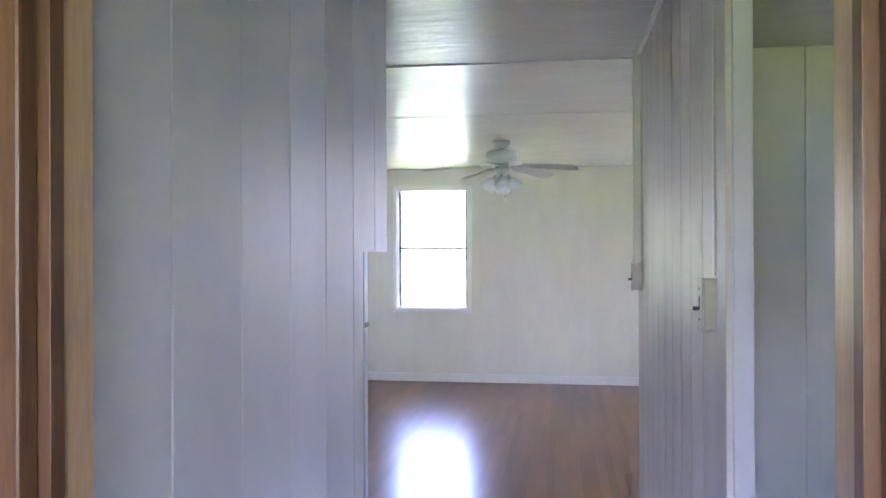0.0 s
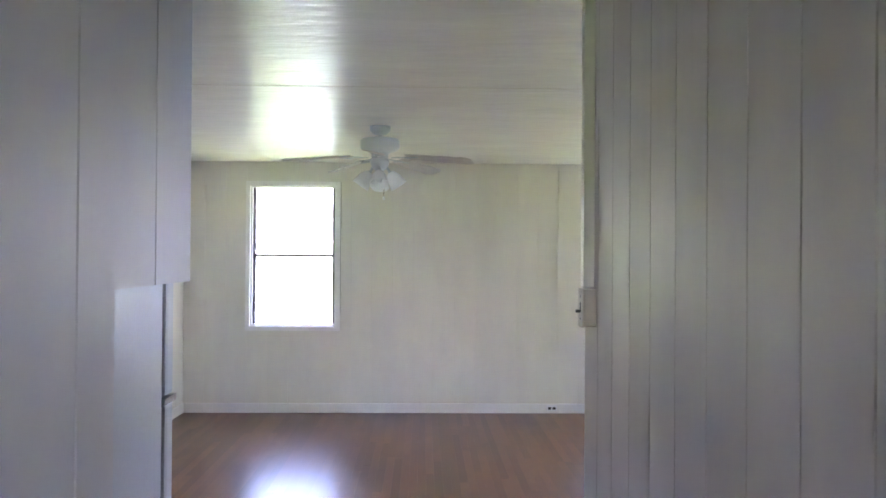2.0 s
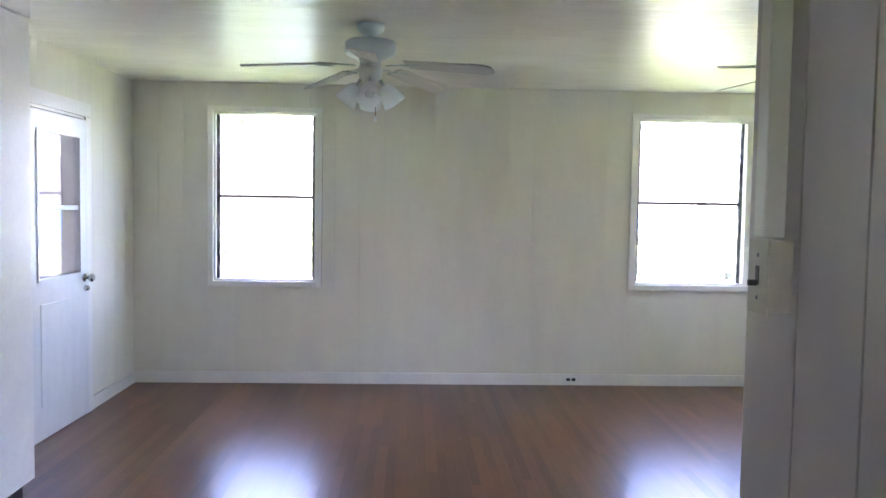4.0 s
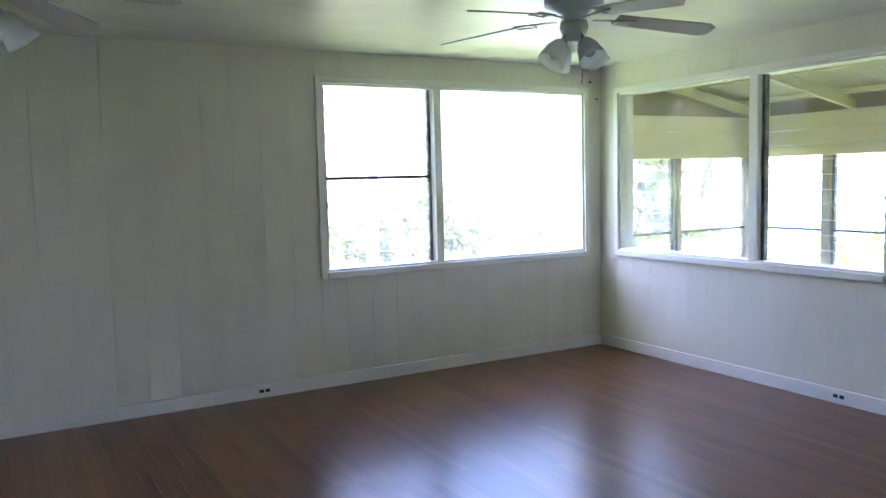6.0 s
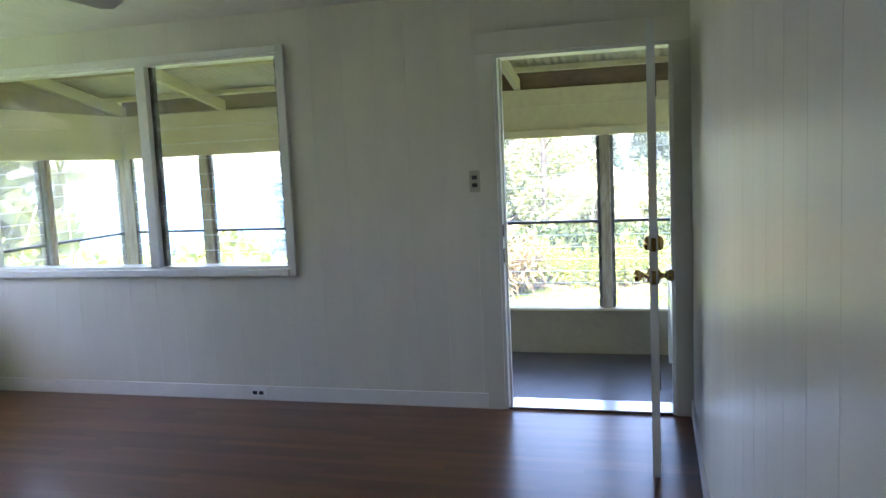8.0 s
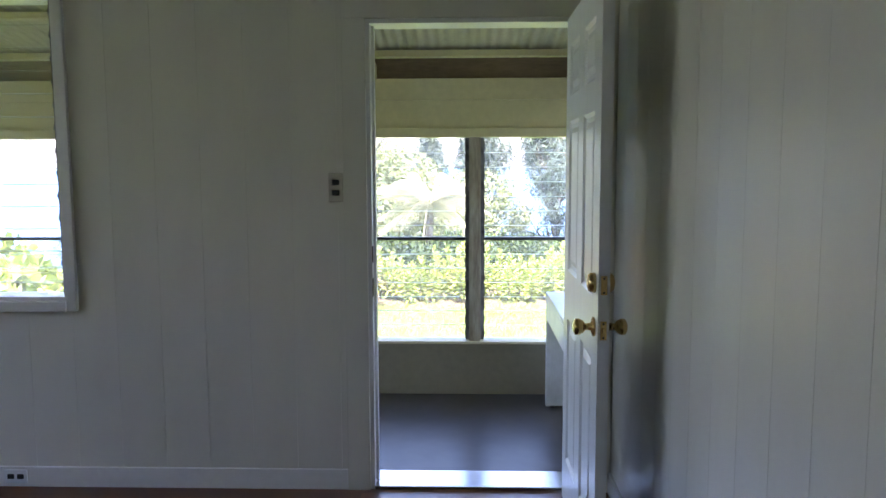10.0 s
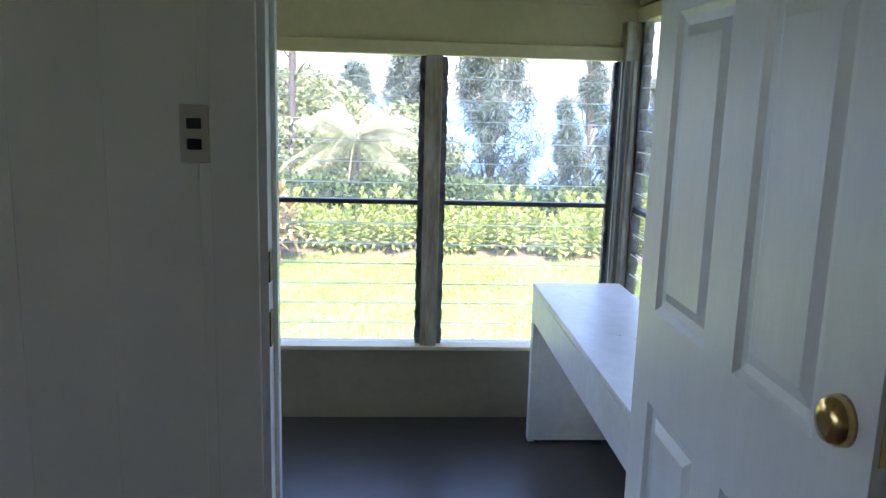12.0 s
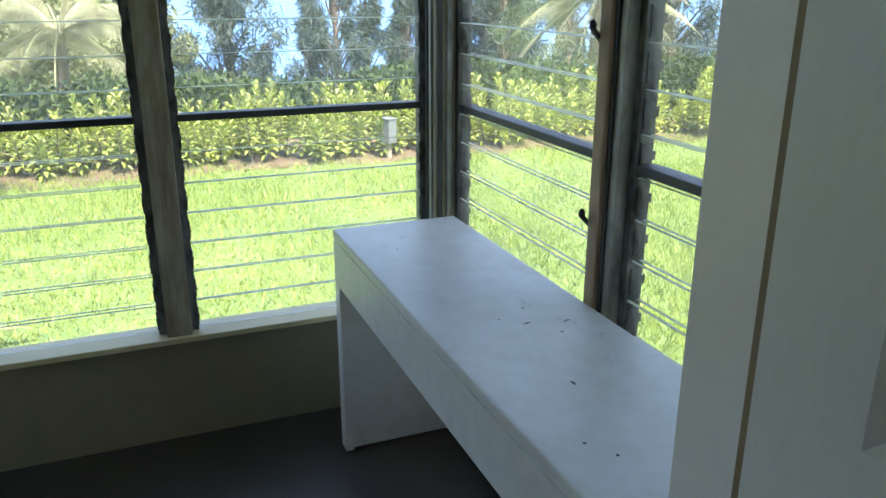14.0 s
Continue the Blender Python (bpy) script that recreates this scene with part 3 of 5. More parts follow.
base_run('y', NY, -1, WX + 0.014, EX - 0.014)
base_run('x', EX, -1, ED[1] + 0.1, NY)
base_run('y', SY, 1, HXR + 0.02, EX)
base_run('x', WX, 1, WD[1] + 0.09, NY)
base_run('x', WX, 1, 6.52, WD[0] - 0.09)
for i, y in enumerate((5.535,)):
    ob = part("ceiling_batten", box(WX, EX, y - 0.004, y + 0.004, CZ - 0.002, CZ + 0.002), PLASTIC)
    tagged(ob, "thin dark seam between ceiling panels", "trim", kind="structure")
ob = part("ceiling_batten", box(WX, HXR, SY - 0.03, SY - 0.01, CZ - 0.006, CZ + 0.002), TRIM)
tagged(ob, "thin strip between hallway and room ceiling", "trim", kind="structure")
for (x0, x1, y0, y1) in ((HXR - 0.016, HXR, 0.97, SY),):
    ob = part("ceiling_trim", box(x0, x1, y0, y1, CZ - 0.014, CZ + 0.002), TRIM)
    tagged(ob, "thin white ceiling trim strip", "trim", kind="structure")


# ---- door to the porch ----
door_frame = tagged(new("door_1"), "doorway to the porch in white trim", "door", kind="structure")
a0, a1, z0, z1 = ED
part("trim_side", box(EX - 0.02, EX + 0.004, a1, a1 + 0.1, 0, z1 + 0.0, 0.003), WALL, door_frame)
part("trim_side", box(EX - 0.02, EX + 0.004, SY + 0.002, a0, 0, z1 + 0.0, 0.003), WALL, door_frame)
part("trim_head", box(EX - 0.023, EX + 0.004, SY + 0.002, a1 + 0.1, z1, z1 + 0.125, 0.003), WALL, door_frame)
lining(door_frame, 'x', EX - 0.006, EX + BD + T + 0.02, ED, bottom=False, t=0.018)
part("door_stop", box(EX + 0.05, EX + 0.085, a1 - 0.03, a1 - 0.018, 0.02, z1 - 0.02, 0.002), TRIM, door_frame)
# Plates coloured dark for the shade in the jamb's mortise holes.
part("strike_plate", box(EX - 0.004, EX + 0.03, a1 - 0.0215, a1 - 0.018, 0.87, 0.95), STRIKE, door_frame, "strike plate coloured dark for its mortise hole")
part("strike_plate", box(EX - 0.004, EX + 0.03, a1 - 0.0215, a1 - 0.018, 1.02, 1.09), STRIKE, door_frame, "strike plate coloured dark for its mortise hole")
th = part("threshold", box(EX - 0.01, EX + BD + T + 0.06, a0 + 0.018, a1 - 0.018, -0.02, 0.016, 0.004), CHROME, door_frame, "worn aluminium threshold strip")
part("threshold_lip", box(EX + BD + T + 0.02, EX + BD + T + 0.05, a0, a1, -0.17, -0.03, 0.003), TRIM, door_frame)


def panel_face(bm, w, h, thick, panels):
    """A moulded door leaf: a slab with sunk and raised panels on both faces. Runs along x from 0 to w."""
    xs = sorted({0, w, *[v for p in panels for v in (p[0], p[1])]})
    zs = sorted({0, h, *[v for p in panels for v in (p[2], p[3])]})

    def inside(x, z):
        return next((p for p in panels if p[0] < x < p[1] and p[2] < z < p[3]), None)
    for s in (0, 1):
        y = 0.0 if s == 0 else thick
        d = 1 if s == 0 else -1
        for i in range(len(xs) - 1):
            for j in range(len(zs) - 1):
                if inside((xs[i] + xs[i + 1]) / 2, (zs[j] + zs[j + 1]) / 2):
                    continue
                bm.faces.new([bm.verts.new((x, y, z)) for x, z in ((xs[i], zs[j]), (xs[i + 1], zs[j]), (xs[i + 1], zs[j + 1]), (xs[i], zs[j + 1]))])
        for p in panels:
            rings = []
            for inset, depth in ((0, 0), (0.012, 0.009), (0.028, 0.011), (0.05, 0.003)):
                rings.append([bm.verts.new((x, y + d * depth, z)) for x, z in ((p[0] + inset, p[2] + inset), (p[1] - inset, p[2] + inset), (p[1] - inset, p[3] - inset), (p[0] + inset, p[3] - inset))])
            for r, q in zip(rings, rings[1:]):
                for e in range(4):
                    bm.faces.new((r[e], r[(e + 1) % 4], q[(e + 1) % 4], q[e]))
            bm.faces.new(rings[-1])
    for q in (((0, 0, 0), (0, thick, 0), (0, thick, h), (0, 0, h)), ((w, 0, 0), (w, thick, 0), (w, thick, h), (w, 0, h)), ((0, 0, 0), (w, 0, 0), (w, thick, 0), (0, thick, 0)), ((0, 0, h), (w, 0, h), (w, thick, h), (0, thick, h))):
        bm.faces.new([bm.verts.new(v) for v in q])
    bmesh.ops.remove_doubles(bm, verts=bm.verts[:], dist=0.0004)
    bmesh.ops.recalc_face_normals(bm, faces=bm.faces[:])


# Colour that draws the dark line of the door's hinge gap.
STRIP = material("hinge_gap_tan", (0.26, 0.19, 0.11), rough=0.6, vary=0.12)
DW, DH, DT = 0.862, 2.015, 0.036
leaf = thing("panel_door", "white six-panel door standing open, brass knob and deadbolt", "door", pose(5.028, 4.28, 0.012, 0, 0, 180.0))
bm = bmesh.new()
px = ((0.105, 0.365), (0.485, 0.735))
panel_face(bm, DW, DH, DT, [(a, b, c, d) for a, b in px for c, d in ((0.20, 0.80), (1.0, 1.60), (1.70, 1.90))])
part("leaf", bm, DOOR_PAINT, leaf)
KNOB = [(0.032, 0), (0.032, 0.006), (0.012, 0.012), (0.011, 0.03), (0.02, 0.036), (0.027, 0.05), (0.026, 0.062), (0.016, 0.068)]
for s in (-1, 1):
    y = 0 if s < 0 else DT
    part("knob", lathe([(r, s * h) for r, h in KNOB], 20, 'y'), BRASS, leaf, "polished brass door knob", pose(DW - 0.066, y, 0.908))
part("deadbolt", lathe([(0.033, 0), (0.032, -0.012), (0.026, -0.022), (0.012, -0.026)], 20, 'y'), BRASS, leaf, "round brass deadbolt", pose(DW - 0.066, 0, 1.052))
part("deadbolt", lathe([(0.033, 0), (0.032, 0.012), (0.026, 0.022), (0.012, 0.026)], 20, 'y'), BRASS, leaf, "round brass deadbolt", pose(DW - 0.066, DT, 1.052))
for z in (0.908, 1.052):
    fp = part("latch_plate", box(DW - 0.001, DW + 0.0015, 0.008, DT - 0.008, z - 0.03, z + 0.03), BRASS, leaf, "brass latch plate in the door edge")
    part("latch_bolt", box(DW + 0.0015, DW + (0.011 if z < 1 else 0.003), 0.014, DT - 0.014, z - 0.008, z + 0.008, 0.001), BRASS, fp)
    for dz in (-0.022, 0.022):
        part("screw", lathe([(0.0035, 0), (0.002, 0.001)], 8, 'x'), BLACK, fp, at=pose(DW + 0.0015, DT / 2, z + dz))
# Added part: its tan stands in for the shaded gap at the jamb.
part("hinge_gap_fill", box(-0.02, -0.0005, 0.012, 0.034, 0.0, DH, 0.001), STRIP, leaf, "tan full-height strip added for the hinge gap")
for z in (0.2, 1.0, 1.8):
    part("hinge", lathe([(0.0075, -0.05), (0.0075, 0.05)], 10), ALU_DARK, leaf, "dark painted butt hinge", pose(-0.004, -0.006 + DT + 0.006, z))


# ---- desk on the porch ----
desk = thing("built_in_desk", "white-painted wooden bench table along the louvres", "table", pose(0, 0, PZ))
dx0, dx1, dy0, dy1, dh = EX + BD + T + 0.02, 6.885, 3.765, 4.172, 0.775
part("tabletop", box(dx0, dx1, dy0, dy1, dh - 0.03, dh, 0.006), DESK_PAINT, desk)
part("apron", box(dx0, dx1 - 0.001, dy1 - 0.03, dy1 - 0.001, dh - 0.178, dh - 0.031, 0.004), DESK_PAINT, desk)
part("rear_apron", box(dx0, dx1 - 0.04, dy0, dy0 + 0.025, dh - 0.12, dh - 0.031, 0.003), DESK_PAINT, desk)
part("end_panel", box(dx1 - 0.04, dx1 - 0.001, dy0, dy1 - 0.031, 0.012, dh - 0.031, 0.004), DESK_PAINT, desk)
part("front_leg", box(dx1 - 0.055, dx1 - 0.001, dy1 - 0.031, dy1 - 0.001, 0.012, dh - 0.178, 0.004), DESK_PAINT, desk)
part("wall_cleat", box(dx0, dx0 + 0.04, dy0 + 0.03, dy1 - 0.032, 0.0, dh - 0.031, 0.003), DESK_PAINT, desk)
for y in (dy0 + 0.05, dy1 - 0.05):
    part("foot", lathe([(0.014, 0), (0.016, 0.006), (0.012, 0.013)], 10), BLACK, desk, at=pose(dx1 - 0.02, y, 0))
SCUFF = material("dark_scuff", (0.08, 0.075, 0.07), rough=0.7, vary=0.2, bump=0)
rng = random.Random(5)
for i, (x, y) in enumerate(((6.02, 3.95), (6.06, 4.0), (5.95, 3.9), (5.74, 4.0), (5.55, 4.09), (5.5, 4.06), (6.0, 3.86), (6.62, 4.05), (6.1, 3.92))):
    bm = bmesh.new()
    n = 7
    vs = [bm.verts.new((rng.uniform(0.5, 1) * 0.005 * math.cos(j * 2 * math.pi / n) * (3 if i % 3 == 0 else 1), rng.uniform(0.5, 1) * 0.004 * math.sin(j * 2 * math.pi / n), 0)) for j in range(n)]
    bm.faces.new(vs)
    part("paint_chip", bm, SCUFF, desk, "dark chip in the paint", pose(x, y, dh + 0.0012, 0, 0, rng.uniform(0, 180)))

SMEAR = material("grey_smear", (0.50, 0.50, 0.49), rough=0.5, second=(0.66, 0.67, 0.66), scale=30, grain=80, bump=0)
for x, y, size in ((6.12, 3.9, 0.035), (6.0, 3.86, 0.045), (5.9, 3.83, 0.03), (6.72, 4.0, 0.03), (6.65, 4.08, 0.02), (5.8, 3.88, 0.025)):
    bm = bmesh.new()
    bm.faces.new([bm.verts.new((rng.uniform(0.5, 1) * size * math.cos(j * 0.628), rng.uniform(0.15, 0.45) * size * math.sin(j * 0.628), 0)) for j in range(10)])
    part("smear", bm, SMEAR, desk, "grey smear on the paint", pose(x, y, dh + 0.0008, 0, 0, rng.uniform(-60, 20)))


# ---- ceiling fans ----
FROST = material("frosted_tulip_glass", (0.85, 0.87, 0.87), rough=0.2, vary=0.03, bump=0.05)
_n, _l = FROST.node_tree.nodes, FROST.node_tree.links
_tl, _mx = _n.new("ShaderNodeBsdfTranslucent"), _n.new("ShaderNodeMixShader")
_tl.inputs["Color"].default_value = (0.9, 0.92, 0.92, 1)
_mx.inputs[0].default_value = 0.75
_l.new(_n["Principled BSDF"].outputs[0], _mx.inputs[1])
_l.new(_tl.outputs[0], _mx.inputs[2])
_l.new(_mx.outputs[0], _n["Material Output"].inputs["Surface"])
# White enamel coloured bluer and darker: the fan's shade is in this colour.
FAN_WHITE = material("fan_white_in_shade", (0.52, 0.58, 0.60), rough=0.35, vary=0.03, scale=3, grain=120, bump=0.03)
BLADE = material("fan_blade_white", (0.62, 0.60, 0.57), rough=0.45, vary=0.05, scale=6, stretch=(0.6, 5, 1))


def ceiling_fan(x, y, turn):
    t = thing("ceiling_fan", "white five-blade ceiling fan with four tulip glass lights", "ceiling fan", pose(x, y, CZ), "ceiling fans")
    part("canopy", lathe([(0.072, 0), (0.07, -0.03), (0.045, -0.055), (0.02, -0.06)], 28), FAN_WHITE, t)
    part("downrod", lathe([(0.014, -0.055), (0.014, -0.08)], 14), FAN_WHITE, t)
    part("motor_housing", lathe([(0.03, -0.07), (0.07, -0.078), (0.125, -0.088), (0.135, -0.098), (0.135, -0.15), (0.124, -0.162), (0.08, -0.178), (0.058, -0.192), (0.058, -0.225)], 36), FAN_WHITE, t)
    part("switch_housing", lathe([(0.062, -0.225), (0.066, -0.25), (0.055, -0.285), (0.03, -0.305), (0.012, -0.315)], 28), FAN_WHITE, t)
    bm = bmesh.new()
    n = 12
    rows = []
    for i in range(n + 1):
        u = i / n
        r = 0.2 + 0.465 * u
        hw = 0.052 + 0.016 * u
        if u > 0.9:
            hw -= 0.03 * ((u - 0.9) / 0.1) ** 2
        z = -0.218 - 0.045 * u
        rows.append([bm.verts.new((r, s * hw, z + q - s * hw * 0.2)) for s, q in ((-1, 0), (1, 0), (1, 0.006), (-1, 0.006))])
    for a, b in zip(rows, rows[1:]):
        for e in range(4):
            bm.faces.new((a[e], a[(e + 1) % 4], b[(e + 1) % 4], b[e]))
    bm.faces.new(rows[0])
    bm.faces.new(rows[-1])
    bmesh.ops.recalc_face_normals(bm, faces=bm.faces[:])
    blade = mesh_of("blade", bm, BLADE)
    bm = bmesh.new()
    add_box(bm, 0.085, 0.215, -0.012, 0.012, -0.222, -0.216)
    add_box(bm, 0.19, 0.285, -0.034, -0.016, -0.229, -0.223)
    add_box(bm, 0.19, 0.285, 0.016, 0.034, -0.225, -0.219)
    add_box(bm, 0.19, 0.21, -0.034, 0.034, -0.227, -0.221)
    iron = mesh_of("blade_iron", bm, FAN_WHITE)
    for i in range(5):
        m = pose(0, 0, 0, 0, 0, turn + 72 * i)
        b = share("blade", blade, t, m)
        share("blade_iron", iron, b, Matrix.Identity(4))
    prof = [(0.024, 0), (0.036, 0.016), (0.05, 0.045), (0.056, 0.08), (0.064, 0.112), (0.062, 0.112), (0.053, 0.08), (0.047, 0.045), (0.033, 0.018), (0.02, 0.004)]
    shade = mesh_of("shade", lathe(prof, 20), FROST)
    arm = mesh_of("arm", lathe([(0.009, 0), (0.009, 0.05), (0.022, 0.055), (0.022, 0.075)], 12), FAN_WHITE)
    bulb = mesh_of("bulb", lathe([(0.01, 0.01), (0.014, 0.03), (0.024, 0.06), (0.022, 0.08), (0.008, 0.092)], 12), FROST)
    for i in range(4):
        m = pose(0, 0, -0.272, 0, 0, turn + 20 + 90 * i) @ pose(0.04, 0, 0, 0, 146, 0)
        a = share("light_arm", arm, t, m)
        share("shade", shade, a, pose(0, 0, 0.055))
        share("bulb", bulb, a, pose(0, 0, 0.055))
    part("pull_chain", lathe([(0.0016, -0.32), (0.0016, -0.48)], 6), BRASS, t, at=pose(0.03, -0.02, 0))
    part("chain_pull", lathe([(0.004, -0.48), (0.010, -0.488), (0.009, -0.504), (0.003, -0.51)], 10), WHITE, t, "small white pull knob", pose(0.03, -0.02, 0))
    return t


ceiling_fan(0.49, 6.84, -19)
ceiling_fan(2.84, 6.56, -21)


# ---- refrigerator and pantry ----
fridge = thing("refrigerator", "white top-freezer refrigerator beside the hallway wall", "refrigerator", pose(-0.537, 2.50, 0))
part("body", box(0, 0.74, 0, 0.69, 0.05, 1.69, 0.008), FRIDGE, fridge)
part("gasket", box(0.008, 0.732, 0.69, 0.712, 0.08, 1.685), GASKET, fridge, "dark grey door gasket")
dr = part("door", box(0, 0.74, 0.712, 0.772, 0.08, 1.178, 0.012), FRIDGE, fridge)
part("handle", box(0.04, 0.07, 0.772, 0.81, 0.75, 1.14, 0.01), FRIDGE, dr)
dr = part("freezer_door", box(0, 0.74, 0.712, 0.772, 1.195, 1.69, 0.012), FRIDGE, fridge)
part("handle", box(0.04, 0.07, 0.772, 0.81, 1.22, 1.5, 0.01), FRIDGE, dr)
part("hinge_cap", box(0.66, 0.73, 0.66, 0.77, 1.69, 1.71, 0.005), PLASTIC, fridge)
part("middle_hinge", box(0.68, 0.745, 0.69, 0.775, 1.179, 1.194), CHROME, fridge)
part("base_grille", box(0.02, 0.72, 0.62, 0.70, 0.0, 0.05, 0.004), GASKET, fridge)
part("rear_foot", box(0.05, 0.69, 0.03, 0.10, 0.0, 0.05, 0.004), BLACK, fridge)

pantry = thing("pantry_cabinet", "tall cream-painted pantry cabinet up to the ceiling", "cabinet", pose(WX, 5.10, 0))
part("carcass", box(0.0, 0.37, 0, 1.40, 0.09, CZ - 0.004, 0.003), TRIM, pantry)
part("toe_kick", box(0.0, 0.33, 0.01, 1.39, 0, 0.09), FLOOR_GAP, pantry, "dark recessed toe kick")
part("crown", box(0.0, 0.392, 0, 1.402, CZ - 0.09, CZ - 0.004, 0.004), TRIM, pantry)
for y in (0.008, 0.704):
    d = part("door", box(0.372, 0.39, y, y + 0.688, 0.1, CZ - 0.105, 0.004), TRIM, pantry)
    part("knob", lathe([(0.008, 0), (0.007, 0.012), (0.014, 0.02), (0.01, 0.028)], 12, 'x'), CHROME, d, at=pose(0.39, y + (0.64 if y < 0.1 else 0.05), 1.1))


# ---- half-glazed door in the west wall ----
frame2 = tagged(new("door_2"), "doorway of the half-glazed door in white trim", "door", kind="structure")
part("trim_side", box(WX - 0.004, WX + 0.02, WD[0] - 0.085, WD[0], 0, WD[3], 0.003), TRIM, frame2)
part("trim_side", box(WX - 0.004, WX + 0.02, WD[1], WD[1] + 0.085, 0, WD[3], 0.003), TRIM, frame2)
part("trim_head", box(WX - 0.004, WX + 0.022, WD[0] - 0.085, WD[1] + 0.085, WD[3], WD[3] + 0.09, 0.003), TRIM, frame2)
lining(frame2, 'x', WX + 0.006, WX - BD - T - 0.01, WD, bottom=False)
wl = thing("glazed_door", "white half-glazed door standing slightly ajar, nickel knob", "door", pose(WX + 0.012, WD[0] + 0.02, 0.012, 0, 0, 88.6))
bm = bmesh.new()
lw, lh = 0.80, 1.98
for r in cuts(0, lw, 0, lh, [(0.12, 0.68, 0.97, 1.86)]):
    add_box(bm, r[0], r[1], 0, 0.038, r[2], r[3])
part("leaf", bm, DOOR_PAINT, wl)
part("lower_panel", box(0.14, 0.66, -0.006, 0.0, 0.2, 0.82, 0.003), DOOR_PAINT, wl)
for q in ((0.11, 0.69, 0.955, 0.975), (0.11, 0.69, 1.855, 1.875)):
    part("glazing_bead", box(q[0], q[1], -0.008, 0.0, q[2], q[3], 0.003), DOOR_PAINT, wl)
for x in (0.105, 0.675):
    part("glazing_bead", box(x, x + 0.02, -0.008, 0.0, 0.976, 1.854, 0.003), DOOR_PAINT, wl)
g = part("pane", box(0.12, 0.68, 0.016, 0.022, 0.97, 1.86), GLASS, wl)
g.visible_shadow = False
part("lever_rose", lathe([(0.028, 0), (0.027, -0.008), (0.012, -0.012), (0.011, -0.05)], 16, 'y'), CHROME, wl, "satin nickel knob rose", pose(0.74, 0, 0.93))
part("knob", lathe([(0.012, -0.03), (0.026, -0.04), (0.028, -0.055), (0.018, -0.066)], 18, 'y'), CHROME, wl, "round satin nickel knob", pose(0.74, 0, 0.93))
part("middle_rail", box(0.12, 0.68, 0.004, 0.034, 1.385, 1.415, 0.003), DOOR_PAINT, wl)
part("lock_knob", lathe([(0.02, 0), (0.018, -0.02), (0.008, -0.03)], 14, 'y'), CHROME, wl, "satin nickel lock", pose(0.755, 0, 0.86))


# ---- hallway openings ----
frame3 = tagged(new("door_3"), "bedroom doorway in cream-painted trim", "door", kind="structure")
part("trim_side", box(HXR - 0.02, HXR + 0.004, HO[1], HO[1] + 0.10, 0, HO[3], 0.003), HALL_PAINT, frame3)
part("trim_side", box(HXR - 0.02, HXR + 0.004, 0.97, HO[0], 0, HO[3], 0.003), HALL_PAINT, frame3)
part("trim_head", box(HXR - 0.022, HXR + 0.004, 0.97, HO[1] + 0.10, HO[3], HO[3] + 0.11, 0.003), HALL_PAINT, frame3)
lining(frame3, 'x', HXR - 0.006, HXR + 0.035, HO, mat=HALL_WHITE, bottom=False)
hp = part("hinge", box(HXR + 0.008, HXR + 0.043, HO[1] - 0.0195, HO[1] - 0.016, 0.83, 0.92, 0.0005), BRASS, frame3, "worn brass hinge leaf")
part("hinge_pin", lathe([(0.006, -0.05), (0.006, 0.05)], 10), BRASS, hp, at=pose(HXR + 0.048, HO[1] - 0.022, 0.875))
frame4 = tagged(new("door_4"), "hallway end doorway in tan varnished trim", "door", kind="structure")
lining(frame4, 'y', 0.925, 0.98, DO, mat=TAN, bottom=False)
for x0, x1 in ((DO[0] - 0.002, DO[0] + 0.018), (DO[1] - 0.018, DO[1] + 0.002)):
    part("door_stop", box(x0, x1, 0.9, 0.924, 0, DO[3], 0.001), BROWN, frame4, "dark brown stained door stop")
for x0, x1 in ((DO[0] - 0.05, DO[0] + 0.004), (DO[1] - 0.004, DO[1] + 0.09)):
    part("trim_side", box(x0, x1, 0.87, 0.899, 0, DO[3] + 0.09, 0.004), BROWN, frame4)
    part("trim_side", box(x0, x1 if x1 < 1 else HXR - 0.021, 0.973, 0.988, 0, DO[3] + 0.09, 0.004), TRIM, frame4)
for x0, x1 in ((-1.2, DO[0] - 0.05), (DO[1] + 0.09, 3.2)):
    ob = part("wall_panelling", box(x0, x1, 0.884, 0.899, 0, CZ, 0.002), BROWN)
    tagged(ob, "dark brown stained wood panelling", "panelling", kind="structure")


# ---- switches and outlets ----
# Beige of the outlet plate; on the switches it paints their shade.
PLATE = material("beige_shaded_ivory", (0.50, 0.46, 0.36), rough=0.4, vary=0.05, bump=0.03)

def switch_box(y0, y1, z0, z1, depth, label):
    t = thing("light_switch", label, "light switch", pose(HXR, (y0 + y1) / 2, z0), "wall switches")
    h, w = z1 - z0, (y1 - y0) / 2
    part("box", box(-depth, 0.002, -w, w, 0, h, 0.004), PLATE, t)
    pl = part("plate", box(-depth - 0.004, -depth - 0.0005, -w - 0.002, w + 0.002, -0.003, h + 0.003, 0.0015), PLATE, t)
    part("slot", box(-depth - 0.0055, -depth - 0.004, -0.006, 0.006, h / 2 - 0.014, h / 2 + 0.018), BLACK, pl, "black toggle slot")
    part("toggle", box(-depth - 0.02, -depth - 0.005, -0.005, 0.005, h / 2 - 0.016, h / 2 - 0.006, 0.002), BLACK, pl, "black switch toggle")
    for z in (0.2, 0.8):
        part("screw", lathe([(0.004, 0), (0.003, -0.0015)], 8, 'x'), GASKET, pl, at=pose(-depth - 0.004, 0, h * z))
    return t


switch_box(2.112, 2.178, 1.29, 1.415, 0.035, "ivory surface-mounted light switch with a black toggle")
switch_box(3.885, 3.955, 1.30, 1.42, 0.04, "ivory surface-mounted light switch under a cable raceway")
